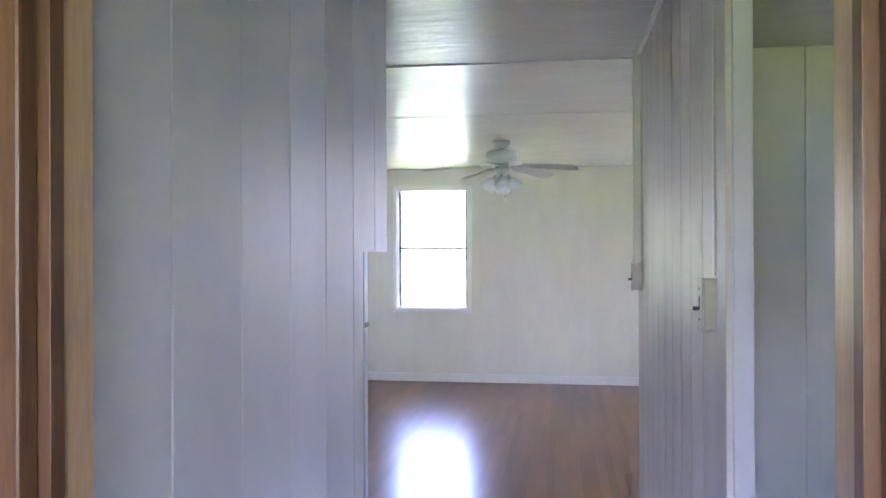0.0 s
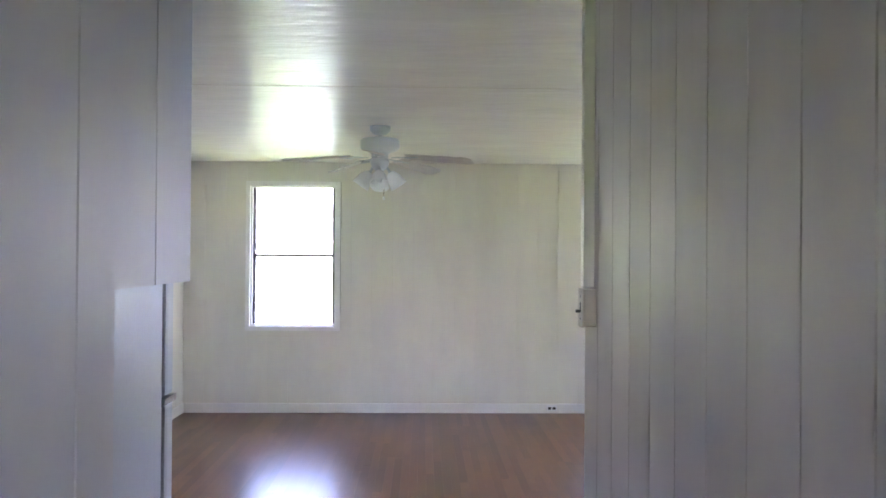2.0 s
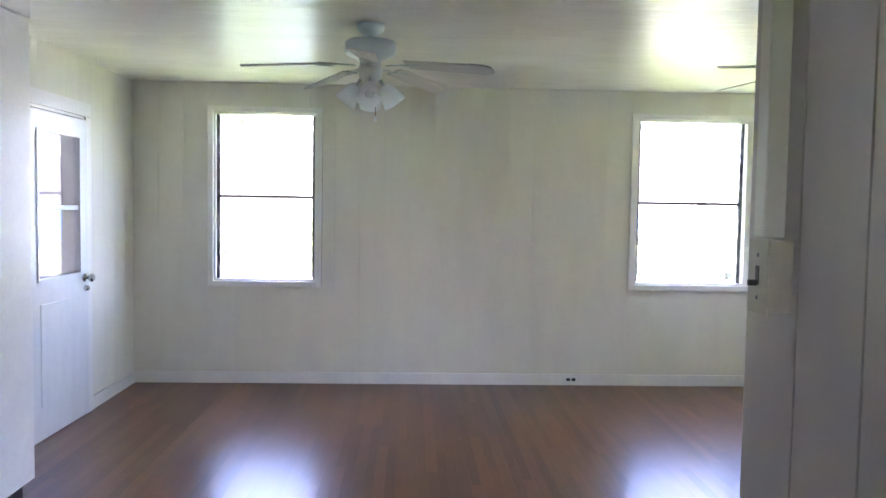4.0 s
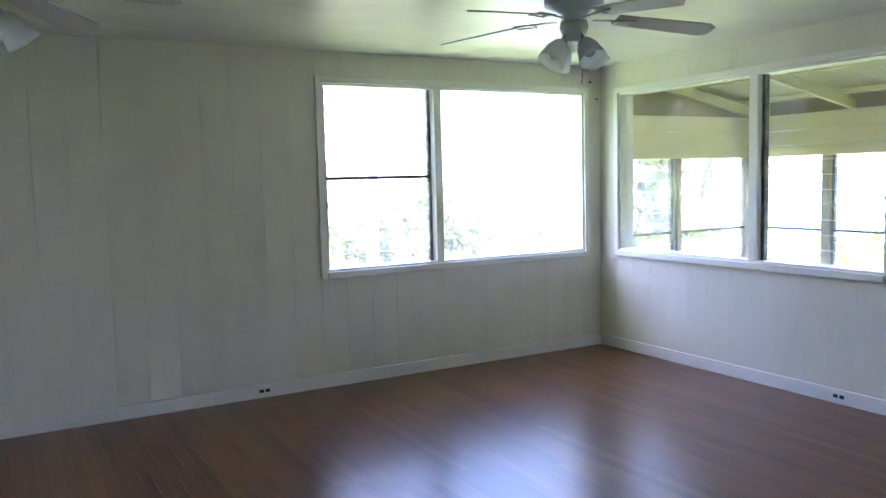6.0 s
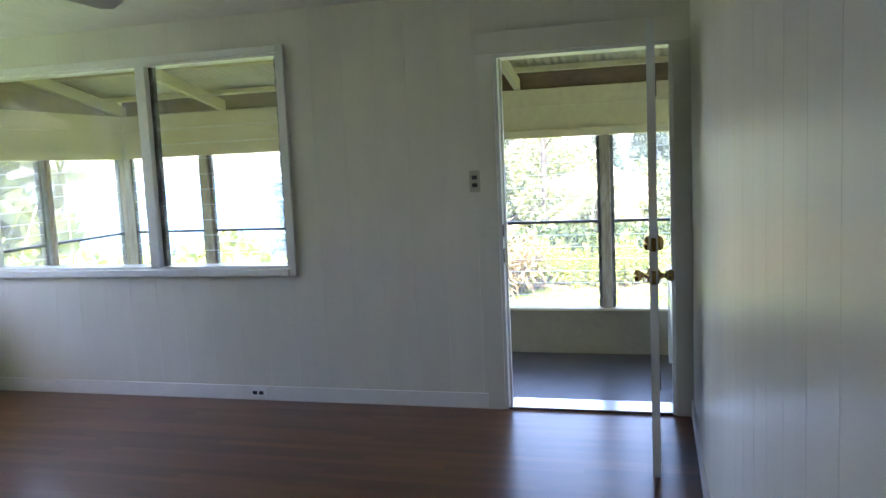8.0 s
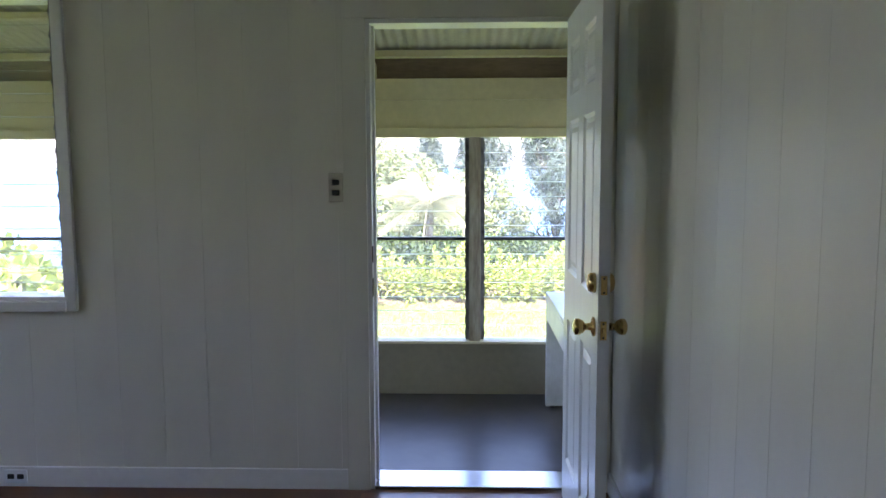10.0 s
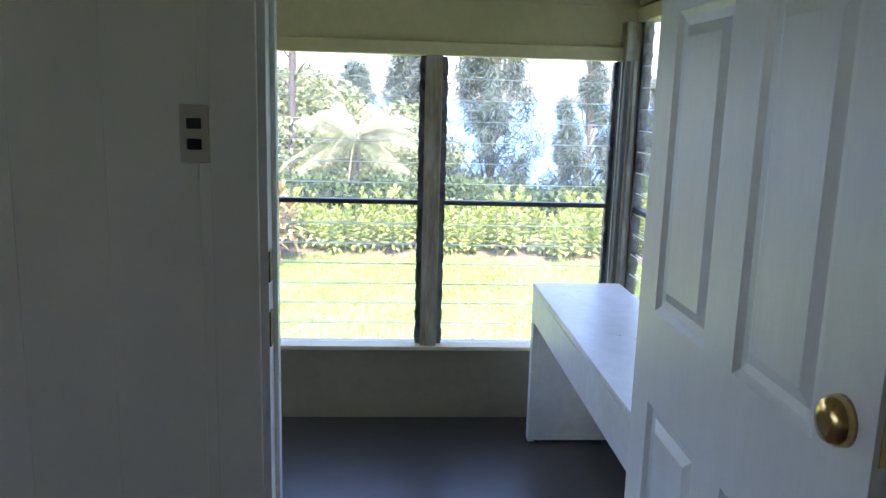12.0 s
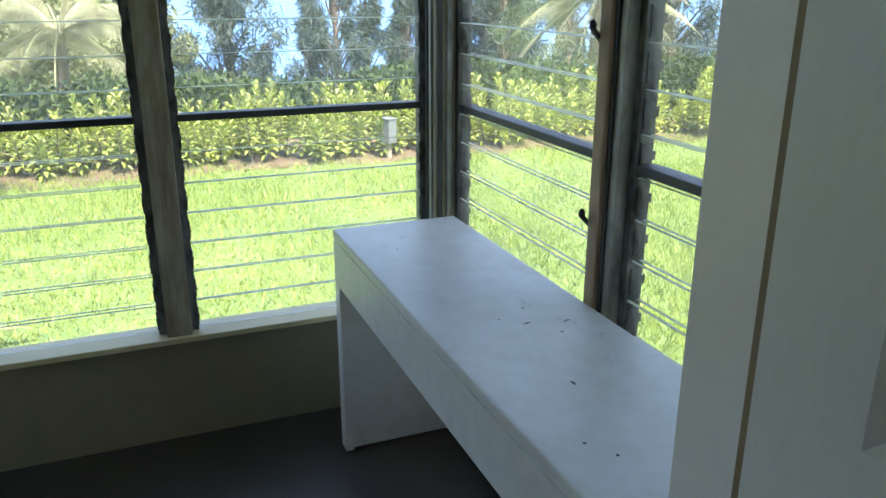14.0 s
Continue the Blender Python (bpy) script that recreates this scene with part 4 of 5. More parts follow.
for y, z0, w, d in ((3.94, 1.425, 0.02, 0.036), (2.147, 1.42, 0.008, 0.006)):
    ob = part("cable_raceway", box(HXR - d, HXR + 0.002, y - w, y + w, z0, CZ - 0.015, 0.003), WALL)
    tagged(ob, "painted cable raceway running up the wall", "raceway", "cable raceways")


def outlet(m, vertical=True, group="wall outlets", label="ivory duplex wall outlet with dark sockets", mat=None):
    t = thing("wall_outlet", label, "outlet", m, group)
    w, h = (0.031, 0.062) if vertical else (0.052, 0.03)
    part("plate", box(-w, w, -0.006, 0.001, -h, h, 0.002), mat or WHITE, t)
    for s in (-1, 1):
        at = pose(0, -0.006, s * 0.022) if vertical else pose(s * 0.022, -0.006, 0)
        part("socket", box(-0.0155, 0.0155, -0.0025, 0.001, -0.0115, 0.0115, 0.003), BLACK, t, "black socket face", at)
    return t


outlet(pose(2.046, NY - 0.014, 0.05), False, label="small white baseboard outlet with dark sockets")
outlet(pose(EX - 0.014, 6.726, 0.05, 0, 0, -90), False, label="small white baseboard outlet with dark sockets")
outlet(pose(EX, 5.255, 1.345, 0, 0, -90), True, mat=PLATE)
for x, z in ((4.98, 2.28), (5.05, 2.14)):
    ob = thing("wall_hook", "tiny dark hook screwed into the wall", "hook", pose(x, NY, z), "tiny wall hooks")
    part("shank", lathe([(0.006, 0.002), (0.005, -0.02), (0.008, -0.024), (0.004, -0.03)], 8, 'y'), BLACK, ob)

# ---- planting and distance ----
def leaf_material(name, base, second, vary=0.25, rough=0.45, spec=0.4):
    m = material(name, base, rough=rough, spec=spec, second=second, scale=1.5, grain=12, bump=0, island=vary)
    b = m.node_tree.nodes["Principled BSDF"]
    l = m.node_tree.links
    n = m.node_tree.nodes
    tl = n.new("ShaderNodeBsdfTranslucent")
    mx = n.new("ShaderNodeMixShader")
    mx.inputs[0].default_value = 0.3
    l.new(b.inputs["Base Color"].links[0].from_socket, tl.inputs["Color"])
    l.new(b.outputs[0], mx.inputs[1])
    l.new(tl.outputs[0], mx.inputs[2])
    l.new(mx.outputs[0], n["Material Output"].inputs["Surface"])
    return m


HEDGE = leaf_material("hedge_leaf", (0.36, 0.40, 0.09), (0.17, 0.25, 0.05), 0.4)
CROTON = leaf_material("croton_leaf", (0.50, 0.36, 0.17), (0.17, 0.12, 0.05), 0.6)
DARKLEAF = leaf_material("dark_tree_leaf", (0.06, 0.09, 0.07), (0.10, 0.13, 0.10), 0.4, 0.7, 0.15)
# Leaves darkened: shade behind the hedge is put into this colour.
SHADELEAF = leaf_material("shaded_leaf", (0.035, 0.06, 0.02), (0.06, 0.09, 0.03), 0.5, 0.65, 0.2)
TREELEAF = leaf_material("tree_leaf", (0.24, 0.27, 0.12), (0.10, 0.13, 0.05), 0.5)
PALMLEAF = leaf_material("palm_leaf", (0.33, 0.33, 0.20), (0.16, 0.18, 0.08), 0.4, 0.3)
STRAP = leaf_material("strap_leaf", (0.28, 0.31, 0.13), (0.18, 0.22, 0.08), 0.25)
BLADES = leaf_material("grass_blade", (0.17, 0.25, 0.04), (0.27, 0.34, 0.08), 0.35)
BARK = material("bark", (0.16, 0.125, 0.09), rough=0.85, vary=0.2, scale=5, grain=30, bump=0.6, stretch=(2, 2, 0.5), bump_dist=0.02)
GZ = -0.95


def leaves_mesh(name, pts, size, mat, seed, droop=0.0, long=1.8, outward=None):
    """Many small folded leaves at the given points."""
    r = np.random.RandomState(seed)
    n = len(pts)
    d = r.normal(size=(n, 3))
    if outward is not None:
        d = d * 0.6 + outward
    d[:, 2] -= droop
    d /= np.linalg.norm(d, axis=1)[:, None]
    u = np.cross(d, r.normal(size=(n, 3)))
    u /= np.linalg.norm(u, axis=1)[:, None]
    s = size * r.uniform(0.6, 1.35, (n, 1))
    a = pts
    b = pts + d * s * long * 0.5 + u * s * 0.45
    c = pts + d * s * long
    e = pts + d * s * long * 0.5 - u * s * 0.45
    verts = np.stack([a, b, c, e], 1).reshape(-1, 3)
    faces = np.arange(n * 4).reshape(n, 4)
    me = bpy.data.meshes.new(name)
    me.from_pydata(verts.tolist(), [], faces.tolist())
    me.materials.append(mat)
    return me


def limb(bm, p, q, r0, r1, n=7, bend=0.0):
    """A tapered round limb from p to q."""
    p, q = Vector(p), Vector(q)
    d = (q - p).normalized()
    u = d.orthogonal().normalized()
    v = d.cross(u)
    rings = []
    for k in range(5):
        t = k / 4
        c = p.lerp(q, t) + u * bend * math.sin(t * math.pi)
        r = r0 + (r1 - r0) * t
        rings.append([bm.verts.new(c + (u * math.cos(2 * math.pi * i / n) + v * math.sin(2 * math.pi * i / n)) * r) for i in range(n)])
    for a, b in zip(rings, rings[1:]):
        for i in range(n):
            bm.faces.new((a[i], a[(i + 1) % n], b[(i + 1) % n], b[i]))
    bm.faces.new(rings[-1])
    bm.faces.new(rings[0])


def clumps(r, centres, radius, per, squash=0.8):
    out = []
    for c in centres:
        p = r.normal(size=(per, 3))
        p /= np.linalg.norm(p, axis=1)[:, None]
        p *= radius * r.uniform(0.55, 1.05, (per, 1)) ** 0.6
        p[:, 2] *= squash
        out.append(p + c)
    return np.concatenate(out)


def shrub(label, category, group, mat, seed, width, height, leaf, count, name="hedge_shrub"):
    """A leafy bush: forked stems and clumps of leaves with an uneven outline."""
    r = np.random.RandomState(seed)
    t = thing(name, label, category, None, group)
    bm = bmesh.new()
    cs = []
    for i in range(9):
        a = r.uniform(0, 6.28)
        rad = r.uniform(0.05, 0.42) * width
        c = np.array((math.cos(a) * rad, math.sin(a) * rad, height * r.uniform(0.35, 0.86)))
        cs.append(c)
        limb(bm, (c[0] * 0.15, c[1] * 0.15, 0), c, 0.018, 0.006, 6, 0.03)
    part("stems", bm, BARK, t)
    pts = clumps(r, cs, width * 0.30, count // 9, 0.9)
    pts[:, 2] = np.maximum(pts[:, 2], 0.04)
    ob = new("foliage", leaves_mesh("foliage", pts, leaf, mat, seed, -0.5))
    ob.parent = t
    return t


def tree(label, seed, height, spread, mat, leaf, count, name="tree", conical=False, trunk=0.16, droop=0.2, limbs=170):
    r = np.random.RandomState(seed)
    t = thing(name, label, "tree", None, "background trees")
    bm = bmesh.new()
    limb(bm, (0, 0, 0), (r.uniform(-.3, .3), r.uniform(-.3, .3), height * 0.94), trunk, trunk * 0.12, 9, 0.15)
    cs = []
    for i in range(limbs if conical else 26):
        f = r.uniform(0.06, 1.0) if conical else r.uniform(0.42, 0.95)
        a = r.uniform(0, 6.28)
        reach = spread * ((1.05 - f) ** 0.8 if conical else math.sqrt(max(0.05, 1 - ((f - 0.62) / 0.4) ** 2))) * r.uniform(0.3, 1.2)
        c = np.array((math.cos(a) * reach, math.sin(a) * reach, height * f + (0.25 * reach if not conical else 0.3 * reach)))
        cs.append(c)
        limb(bm, (0, 0, height * f * 0.86), c, trunk * 0.28, 0.012, 6, 0.1)
    part("trunk", bm, BARK, t)
    pts = clumps(r, cs, spread * (0.11 if conical else 0.34), count // len(cs), 1.7 if conical else 0.6)
    ob = new("crown", leaves_mesh("crown", pts, leaf, mat, seed, droop, 8.0 if conical else 1.8))
    ob.parent = t
    return t


def palm(label, seed, height, fronds, length):
    r = np.random.RandomState(seed)
    t = thing("palm_tree", label, "palm", None, "palms")
    bm = bmesh.new()
    limb(bm, (0, 0, 0), (0.3, 0.1, height), 0.13, 0.09, 10, 0.25)
    part("trunk", bm, BARK, t)
    for k in range(fronds):
        a = k * 2.399 + r.uniform(-.2, .2)
        elev = 1.38 - 1.75 * k / fronds + r.uniform(-0.25, 0.25)
        verts, faces = [], []
        prev = None
        for i in range(42):
            u = i / 41
            rad = length * u * (0.25 + 0.75 * math.cos(elev))
            z = height + math.sin(elev) * length * u - length * 0.62 * u * u
            c = np.array((math.cos(a) * rad + 0.3, math.sin(a) * rad + 0.1, z))
            side = np.array((-math.sin(a), math.cos(a), 0.0))
            wv = 0.018 * (1 - u) + 0.004
            base = len(verts)
            verts += [tuple(c - side * wv), tuple(c + side * wv)]
            if prev is not None:
                faces.append((prev, prev + 1, base + 1, base))
            prev = base
            if i > 2:
                ll = length * 0.34 * math.sin(math.pi * min(1, 0.15 + u * 0.85)) + 0.08
                for s in (-1, 1):
                    fwd = np.array((math.cos(a), math.sin(a), 0)) * 0.5
                    tip = c + (side * s * 0.85 + fwd) * ll + np.array((0, 0, -0.55 * ll))
                    w = np.array((math.cos(a), math.sin(a), 0)) * 0.011
                    b = len(verts)
                    verts += [tuple(c - w), tuple(c + w), tuple(tip)]
                    faces.append((b, b + 1, b + 2))
        me = bpy.data.meshes.new("frond")
        me.from_pydata(verts, [], faces)
        me.materials.append(PALMLEAF)
        ob = new("frond", me)
        ob.parent = t
    return t


def strap_plant(label, seed, n, length, mat=None):
    """A rosette of long arching sword leaves."""
    r = np.random.RandomState(seed)
    t = thing("strap_leaf_plant", label, "plant", None, "strap-leaved plants")
    for k in range(n):
        a = k * 2.399
        L = length * r.uniform(0.7, 1.1)
        lean = 0.25 + 0.75 * (k / n)
        bm = bmesh.new()
        prev = None
        for i in range(8):
            u = i / 7
            rad = L * lean * u
            z = L * (1.15 - 0.5 * lean) * u - L * 0.55 * lean * u * u
            w = 0.075 * math.sin(math.pi * (0.25 + 0.75 * u)) + 0.002
            c = Vector((math.cos(a) * rad, math.sin(a) * rad, z))
            s = Vector((-math.sin(a), math.cos(a), 0)) * w
            row = [bm.verts.new(c - s), bm.verts.new(c - Vector((0, 0, w * 0.5))), bm.verts.new(c + s)]
            if prev:
                bm.faces.new((prev[0], prev[1], row[1], row[0]))
                bm.faces.new((prev[1], prev[2], row[2], row[1]))
            prev = row
        part("leaf", bm, mat or STRAP, t)
    return t


def croton(label, seed, canes, height):
    """A clump of upright canes, each ending in a whorl of long narrow leaves."""
    r = np.random.RandomState(seed)
    t = thing("croton_shrub", label, "shrub", None, "crotons")
    for k in range(canes):
        a, rad = k * 2.399, 0.14 * math.sqrt(k)
        top = Vector((math.cos(a) * rad, math.sin(a) * rad, height * r.uniform(0.55, 1.0) * (1 - 0.25 * rad)))
        bm = bmesh.new()
        limb(bm, (top.x * 0.3, top.y * 0.3, 0), top, 0.016, 0.009, 6, 0.02)
        cane = part("cane", bm, BARK, t)
        bm = bmesh.new()
        for i in range(46):
            b, f = i * 2.399, i / 45
            L = r.uniform(0.22, 0.40)
            lift = 1.25 - 1.5 * f
            base = top - Vector((0, 0, 0.42 * f))
            side = Vector((-math.sin(b), math.cos(b), 0))
            prev = None
            for q in range(5):
                u = q / 4
                c = base + Vector((math.cos(b) * math.cos(lift), math.sin(b) * math.cos(lift), math.sin(lift))) * L * u - Vector((0, 0, 0.4 * L * u * u))
                w = side * (0.024 * math.sin(math.pi * (0.12 + 0.86 * u)))
                row = [bm.verts.new(c - w), bm.verts.new(c + w)]
                if prev:
                    bm.faces.new((prev[0], prev[1], row[1], row[0]))
                prev = row
        part("foliage", bm, CROTON, cane)
    return t


def whorl_shrub(label, seed, shoots, height):
    """A loose hedge plant: upright shoots, leafy along their upper half, with gaps between."""
    r = np.random.RandomState(seed)
    t = thing("hedge_shrub", label, "shrub", None, "hedge along the lawn")
    stems, fol = bmesh.new(), bmesh.new()
    for k in range(shoots):
        a, rad = k * 2.399, 0.15 * math.sqrt(k)
        top = Vector((math.cos(a) * rad, math.sin(a) * rad, height * r.uniform(0.45, 1.05)))
        limb(stems, (top.x * 0.7, top.y * 0.7, 0), top, 0.011, 0.005, 5, 0.02)
        n = 44
        for i in range(n):
            b, f = i * 2.399 + k, i / n
            L = r.uniform(0.11, 0.19)
            lift = 1.2 - 1.3 * f + r.uniform(-0.2, 0.2)
            base = top - Vector((top.x * 0.2 * f, top.y * 0.2 * f, top.z * 0.8 * f))
            ray = Vector((math.cos(b) * math.cos(lift), math.sin(b) * math.cos(lift), math.sin(lift)))
            side = Vector((-math.sin(b), math.cos(b), 0)) * r.uniform(0.022, 0.034)
            mid, tip = base + ray * L * 0.6, base + ray * L - Vector((0, 0, 0.3 * L))
            v = [fol.verts.new(q) for q in (base, mid - side, tip, mid + side)]
            fol.faces.new((v[0], v[1], v[2]))
            fol.faces.new((v[0], v[2], v[3]))
    part("stems", stems, BARK, t)
    part("foliage", fol, HEDGE, t)
    return t


def scatter(first, places):
    """Put the first at the first place and copies at the rest."""
    first.matrix_basis = places[0]
    for m in places[1:]:
        copy_thing(first, m)


rng = random.Random(11)


def spot(x, y):
    m = pose(x, y, ground_z(x) - 0.01, 0, 0, rng.uniform(0, 360))
    return m


h1 = whorl_shrub("sunlit yellow-green hedge shrub at the lawn's edge", 3, 15, 0.80)
h2 = whorl_shrub("sunlit yellow-green hedge shrub at the lawn's edge", 4, 13, 0.95)
p1, p2 = [], []
for i in range(22):
    y = -9.0 + i * 0.86
    x = 15.4 - 0.02 * (y - 3) ** 2 * (0.25 if y > 3 else 0.5) + rng.uniform(-0.25, 0.25)
    (p1 if i % 2 else p2).append(spot(x, y))
for i in range(6):
    p1.append(spot(16.3 + rng.uniform(-.2, .4), -2 + i * 1.7))
scatter(h1, p1)
scatter(h2, p2)
c1 = croton("red and orange croton shrub beside the lawn", 6, 16, 1.15)
scatter(c1, [spot(13.7, 7.35), spot(13.5, 8.3), spot(14.5, 6.75), spot(14.3, 7.9)])
s1 = strap_plant("pale green strap-leaved plant by the lawn", 8, 22, 0.8)
scatter(s1, [spot(10.7, 6.35), spot(11.3, 6.95), spot(11.9, 6.6), spot(9.9, 6.25), spot(10.3, 7.0)])
con = tree("tall dark feathery ironwood tree beyond the hedge", 21, 10.6, 2.3, DARKLEAF, 0.036, 28000, "ironwood_tree", True, 0.2, 0.9)
scatter(con, [spot(27, 1.9), spot(28, 4.2), spot(31, 6.2), spot(33, 8.0), spot(31, -8.5), spot(27.5, -6.0), spot(36, -14), spot(40, 14), spot(30, 18), spot(27, 9.6), spot(25, -11), spot(26.5, 12), spot(24, -16)])
con2 = tree("slender sparse ironwood tree beyond the hedge", 22, 10.0, 1.5, DARKLEAF, 0.034, 14000, "ironwood_tree", True, 0.14, 0.9, 110)
scatter(con2, [spot(28, -1.3), spot(31.5, -1.3), spot(31, -3.2), spot(25.5, -5.6), spot(30, -4.2), spot(26, -6.2), spot(29, 10), spot(27, -18), spot(26, -8), spot(35, 4.5), spot(28, -12.5), spot(34, -5.2), spot(38, -9.5)])
tr = tree("broad green tree beyond the garden", 23, 5.2, 2.6, TREELEAF, 0.062, 34000)
scatter(tr, [spot(23, 10.5), spot(24.5, 7.6) @ Matrix.Scale(1.22, 4), spot(25.5, 5.2), spot(23.4, 9.4) @ Matrix.Scale(1.12, 4), spot(21, -16), spot(-7.4, 17.6), spot(-7.0, 20.8) @ Matrix.Scale(1.2, 4), spot(-9.8, 19.5) @ Matrix.Scale(1.2, 4), spot(-6.4, 23.5) @ Matrix.Scale(1.2, 4), spot(20, -24), spot(-14, 14), spot(-16, 4), spot(12, -12), spot(16.5, -14)])
pm = palm("palm with pale sunlit arching fronds", 31, 2.5, 23, 1.75)
scatter(pm, [spot(19.3, 5.7), spot(21.8, 8.2), spot(11.8, 13.6), spot(18.6, -4.5) @ Matrix.Scale(1.12, 4), spot(-5.8, 20.0) @ Matrix.Scale(1.8, 4), spot(-2.9, 16.4) @ Matrix.Scale(1.25, 4)])
yb = shrub("yellow-green garden bush outside the window", "shrub", "garden bushes", HEDGE, 9, 1.7, 1.15, 0.11, 2600, "garden_bush")
scatter(yb, [spot(3.1, 12.9), spot(4.4, 14.2), spot(5.6, 12.4), spot(-2.2, 15), spot(7.2, 11.8), spot(8.9, 12.6), spot(2.0, 16), spot(9.6, 11.0), spot(11.5, 10.8), spot(8.9, 13.6)])
yc = shrub("tall yellowing broad-leaved bush outside the window", "shrub", "garden bushes", STRAP, 12, 1.9, 4.0, 0.30, 1300, "garden_bush")
scatter(yc, [spot(10.6, 14.6), spot(-4.8, 16.0), spot(-5.9, 16.6)])
DARKBARK = material("dark_bark", (0.06, 0.05, 0.042), rough=0.9, vary=0.2, scale=5, grain=30, bump=0.6, stretch=(2, 2, 0.5))
bt = thing("bare_trunk", "slender dark bare trunk beyond the hedge", "tree", spot(21.5, 7.0))
bm = bmesh.new()
limb(bm, (0, 0, 0), (0.05, 0.1, 6.0), 0.10, 0.07, 10, 0.05)
part("trunk", bm, DARKBARK, bt)
bm = bmesh.new()
for q in range(6):
    limb(bm, (0.04, 0.08, 4.6 + 0.22 * q), (0.7 * math.cos(q * 2.4), 0.7 * math.sin(q * 2.4), 5.2 + 0.25 * q), 0.03, 0.008, 6, 0.08)
part("branches", bm, DARKBARK, bt)
pp = part("porch_post", box(3.74, 3.84, 10.9, 11.0, GZ, 2.5, 0.006), POST)
tagged(pp, "white-painted timber post outside the window", "post")


def glazed_screen(x, y, w, z1):
    """A white-painted frame with small panes, standing outside the north window."""
    t = thing("glazed_screen", "white-painted glazed frame with small panes outside", "screen", pose(x, y, GZ))
    h = z1 - GZ
    for a in (0, w - 0.07):
        part("stile", box(a, a + 0.07, 0, 0.05, 0, h, 0.004), TRIM, t)
    rows = [0.0, 0.95, 1.42, 1.88, 2.31]
    for z in rows[1:]:
        part("rail", box(0.07, w - 0.07, 0.002, 0.048, z - 0.025, z + 0.025, 0.003), TRIM, t)
    part("top_rail", box(0.07, w - 0.07, 0.002, 0.048, h - 0.09, h, 0.003), TRIM, t)
    part("base_panel", box(0.07, w - 0.07, 0.015, 0.035, 0, 0.92), TRIM, t)
    for a in (w * 0.36, w * 0.64):
        part("muntin", box(a - 0.018, a + 0.018, 0.008, 0.042, 0.975, h - 0.09, 0.002), TRIM, t)
    g = part("pane", box(0.07, w - 0.07, 0.022, 0.028, 0.975, h - 0.09), GLASS, t)
    g.visible_shadow = False
    return t


glazed_screen(5.79, 10.6, 0.62, 1.9)
# Pale patch added north of the house; tinted to whiten the light bounced indoors.
bm = bmesh.new()
for v in ((-1.6, 15.0), (3.2, 12.2), (6.8, 11.3), (10.5, 16.0), (13.0, 60.0), (-4.0, 60.0), (-2.4, 22.0)):
    bm.verts.new((v[0], v[1], GZ + 0.008))
bm.faces.new(bm.verts[:])
tagged(part("bounce_patch", bm, material("pale_bounce_ground", (0.40, 0.45, 0.37), rough=0.95, vary=0.12, scale=1.2, grain=30, bump=0.6, bump_dist=0.02)), "pale ground patch added to whiten daylight bounced indoors", "drive", kind="structure")
nb = shrub("dark leafy garden shrub outside the window", "shrub", "garden bushes", TREELEAF, 17, 1.3, 2.0, 0.09, 2600, "garden_bush")
scatter(nb, [spot(5.5, 14.4) @ Matrix.Scale(1.15, 4), spot(6.4, 14.8) @ Matrix.Scale(1.15, 4), spot(7.2, 15.4) @ Matrix.Scale(0.9, 4), spot(4.5, 15.5), spot(5.6, 13.0) @ Matrix.Scale(0.75, 4), spot(-1.8, 13.2), spot(8.5, 13.2)])
us = shrub("leafy undergrowth beyond the hedge, coloured dark for its shade", "shrub", "undergrowth", SHADELEAF, 14, 2.0, 0.62, 0.065, 3600, "undergrowth_bush")
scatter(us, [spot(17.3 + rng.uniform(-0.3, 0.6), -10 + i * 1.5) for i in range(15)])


def soil_bed():
    """Bare earth in a ragged strip along the foot of the hedge."""
    r = np.random.RandomState(5)
    verts, faces = [], []
    for i in range(90):
        y = -9.5 + i * 0.21
        x = 15.2 - 0.02 * (y - 3) ** 2 * (0.25 if y > 3 else 0.5)
        verts += [(x - 0.52 + r.uniform(-0.12, 0.12), y, GZ + 0.006), (x, y, GZ + 0.05), (x + 1.6, y, GZ + 0.006)]
        if i:
            k = 3 * i
            faces += [(k - 3, k, k + 1, k - 2), (k - 2, k + 1, k + 2, k - 1)]
    me = bpy.data.meshes.new("soil_bed")
    me.from_pydata(verts, [], faces)
    me.materials.append(material("bare_earth", (0.13, 0.09, 0.05), rough=0.95, vary=0.25, scale=4, grain=20, bump=0.6, bump_dist=0.03))
    return tagged(new("soil_bed", me), "bare brown earth under the hedge", "soil", kind="stuff")


soil_bed()
UTIL = material("weathered_grey_box", (0.13, 0.145, 0.14), rough=0.6, vary=0.1)
ub = thing("utility_box", "small pale grey box on a post at the lawn's edge", "utility box", spot(14.75, 1.42))
part("post", box(-0.03, 0.03, -0.03, 0.03, 0, 0.28, 0.004), POST, ub)
part("box", box(-0.07, 0.07, -0.09, 0.09, 0.24, 0.56, 0.01), UTIL, ub)
part("lid", box(-0.08, 0.08, -0.1, 0.1, 0.56, 0.58, 0.006), UTIL, ub)


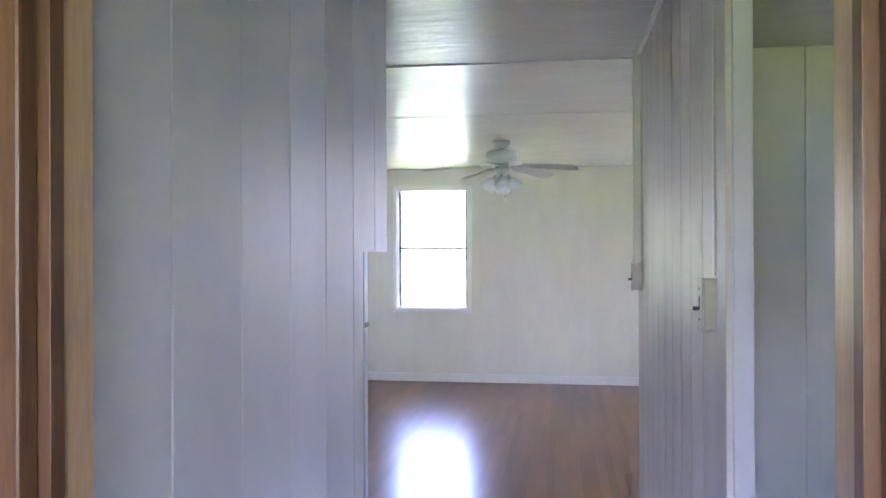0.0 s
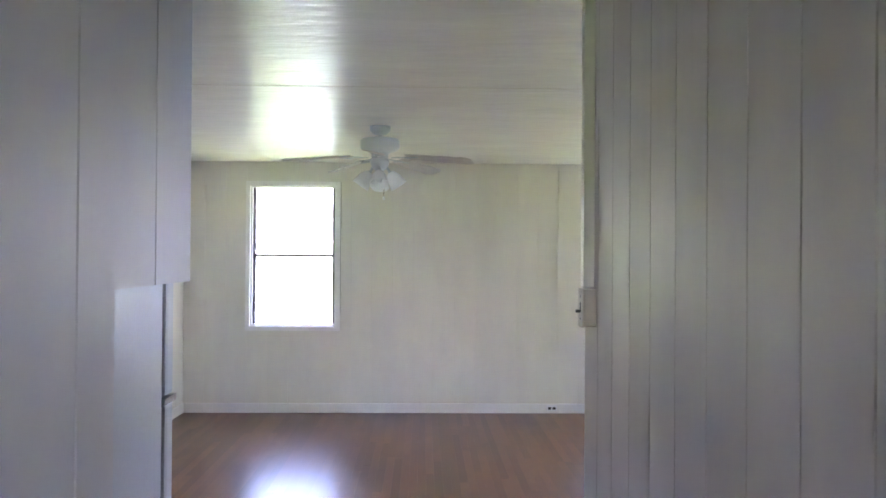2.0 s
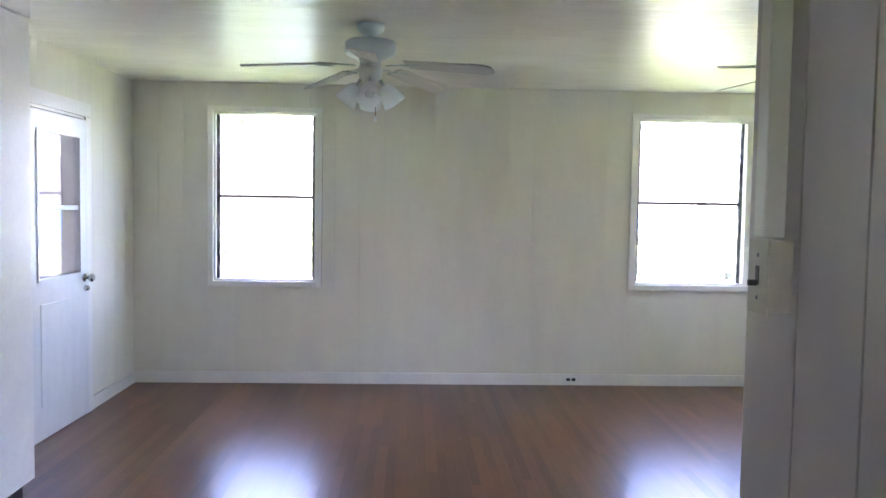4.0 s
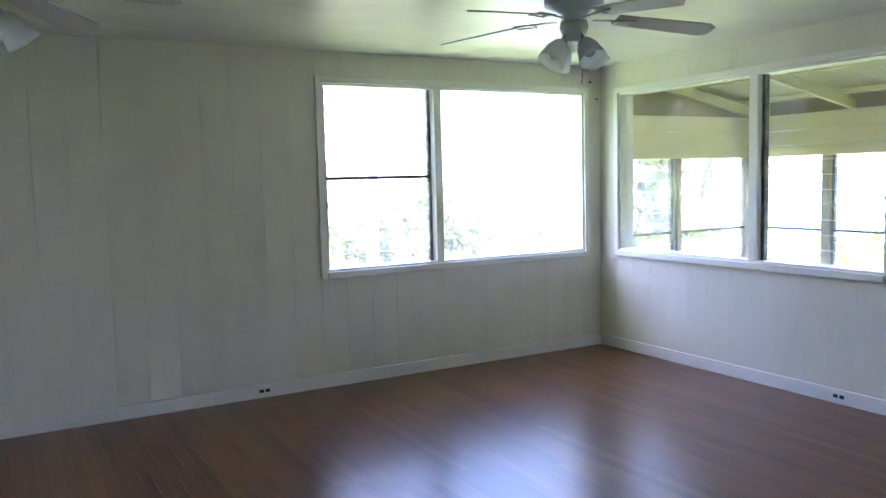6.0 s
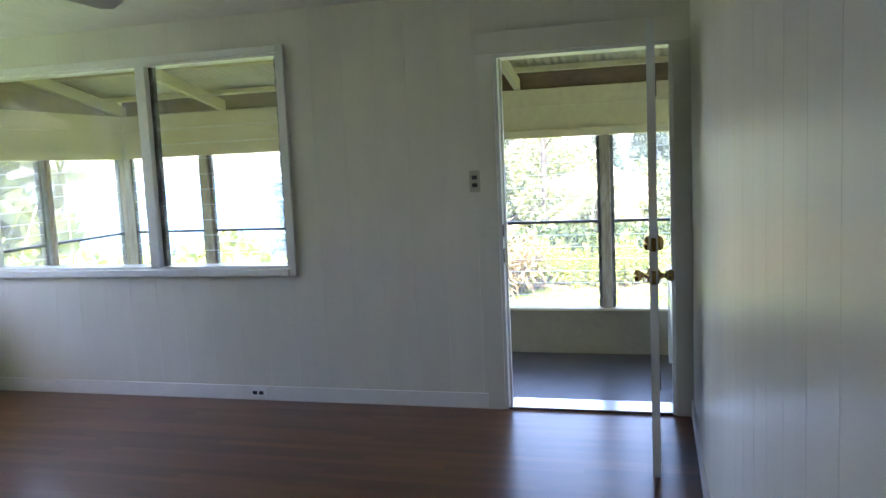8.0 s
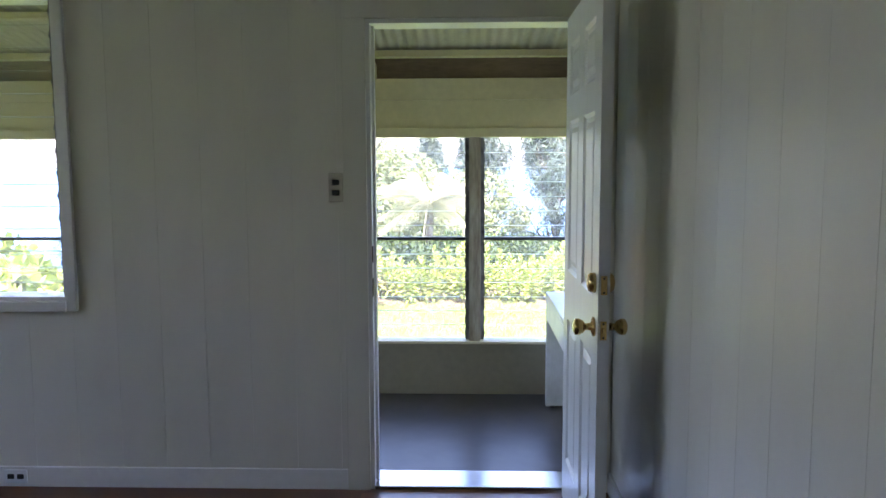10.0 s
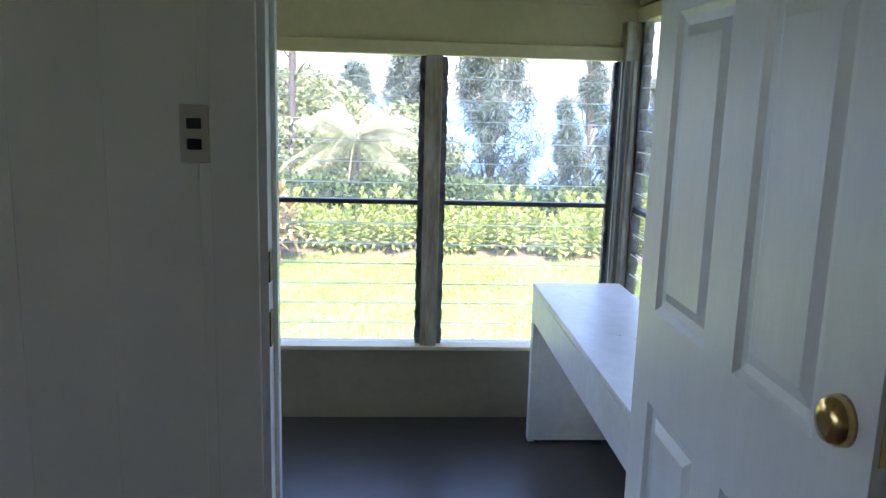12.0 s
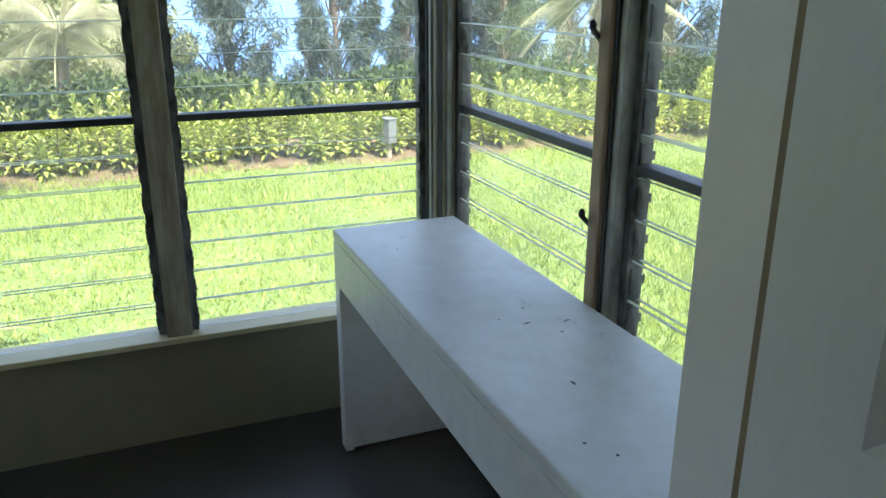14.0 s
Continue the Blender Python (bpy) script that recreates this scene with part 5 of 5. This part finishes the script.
def grass_blades():
    r = np.random.RandomState(77)
    n = 240000
    x = 7.5 + 8.2 * r.uniform(0, 1, n) ** 1.15
    y = r.uniform(-7, 10.5, n)
    lump = 0.5 + 0.5 * np.sin(x * 1.7 + np.sin(y * 1.3) * 2) * np.sin(y * 2.1 + x)
    h = r.uniform(0.03, 0.085, n) * (0.55 + 0.9 * lump)
    a = r.uniform(0, 6.28, n)
    w = 0.006
    p = np.stack([x, y, np.full(n, GZ - 0.003)], 1)
    s = np.stack([np.cos(a) * w, np.sin(a) * w, np.zeros(n)], 1)
    tip = p + np.stack([r.normal(0, 0.035, n), r.normal(0, 0.035, n), h], 1)
    verts = np.stack([p - s, p + s, tip], 1).reshape(-1, 3)
    me = bpy.data.meshes.new("grass")
    me.from_pydata(verts.tolist(), [], np.arange(n * 3).reshape(n, 3).tolist())
    me.materials.append(BLADES)
    return tagged(new("grass", me), "short sunlit lawn grass blades", "grass", kind="stuff")


grass_blades()

# ---- hardwood strips of the floor ----
def strip_rows(x0, x1, y0, y1, seed, w=0.0572):
    r = random.Random(seed)
    n = round((x1 - x0) / w)
    w = (x1 - x0) / n
    for i in range(n):
        y = y0 - r.uniform(0, 1.2)
        while y < y1 - 0.01:
            e = min(y1, y + r.uniform(0.7, 2.2))
            if y1 - e < 0.35:
                e = y1
            if e > y0 + 0.03:
                yield x0 + (i + 0.5) * w, max(y, y0), e, w
            y = e


bm = bmesh.new()
g = 0.0003
pts = [(-0.5, -0.02), (0.5, -0.02), (0.5, 0.0), (-0.5, 0.0)]
lo = [bm.verts.new((u, 0, z)) for u, z in pts]
hi = [bm.verts.new((u, 1, z)) for u, z in pts]
for k in range(4):
    bm.faces.new((lo[k], lo[(k + 1) % 4], hi[(k + 1) % 4], hi[k]))
bm.faces.new(lo)
bm.faces.new(hi)
bmesh.ops.recalc_face_normals(bm, faces=bm.faces[:])
strip_mesh = mesh_of("floor_strip", bm, FLOOR)
rest_v, rest_f = [], []
made = 0
for area in ((HXR + 0.1, EX + BD, SY - 0.02, NY + BD, 1), (WX - BD, HXR + 0.1, 2.4, NY + BD, 2), (HXL, HXR + BD, 0.86, 2.4, 3), (HXR + BD, 4.4, 0.97, SY - 0.02, 4), (-1.2, 3.2, -1.6, 0.86, 5)):
    for x, a, b, w in strip_rows(*area):
        if made < 300 and area[4] == 1 and a < 8.4:
            ob = share("floor_strip", strip_mesh, subfloor, Matrix.Translation((x, a, 0)) @ Matrix.Diagonal((w - g, b - a - g, 1, 1)))
            made += 1
            continue
        k = len(rest_v)
        for yy in (a, b - g):
            rest_v += [(x + u * (w - g), yy, z) for u, z in pts]
        rest_f += [(k + 2, k + 6, k + 7, k + 3), (k + 1, k + 5, k + 6, k + 2), (k + 3, k + 7, k + 4, k)]
me = bpy.data.meshes.new("floor_strips")
me.from_pydata(rest_v, [], rest_f)
me.materials.append(FLOOR_REST)
rest = new("floor_strips", me)
rest.parent = subfloor
tagged(rest, "polished reddish hardwood floor strips", kind="stuff")
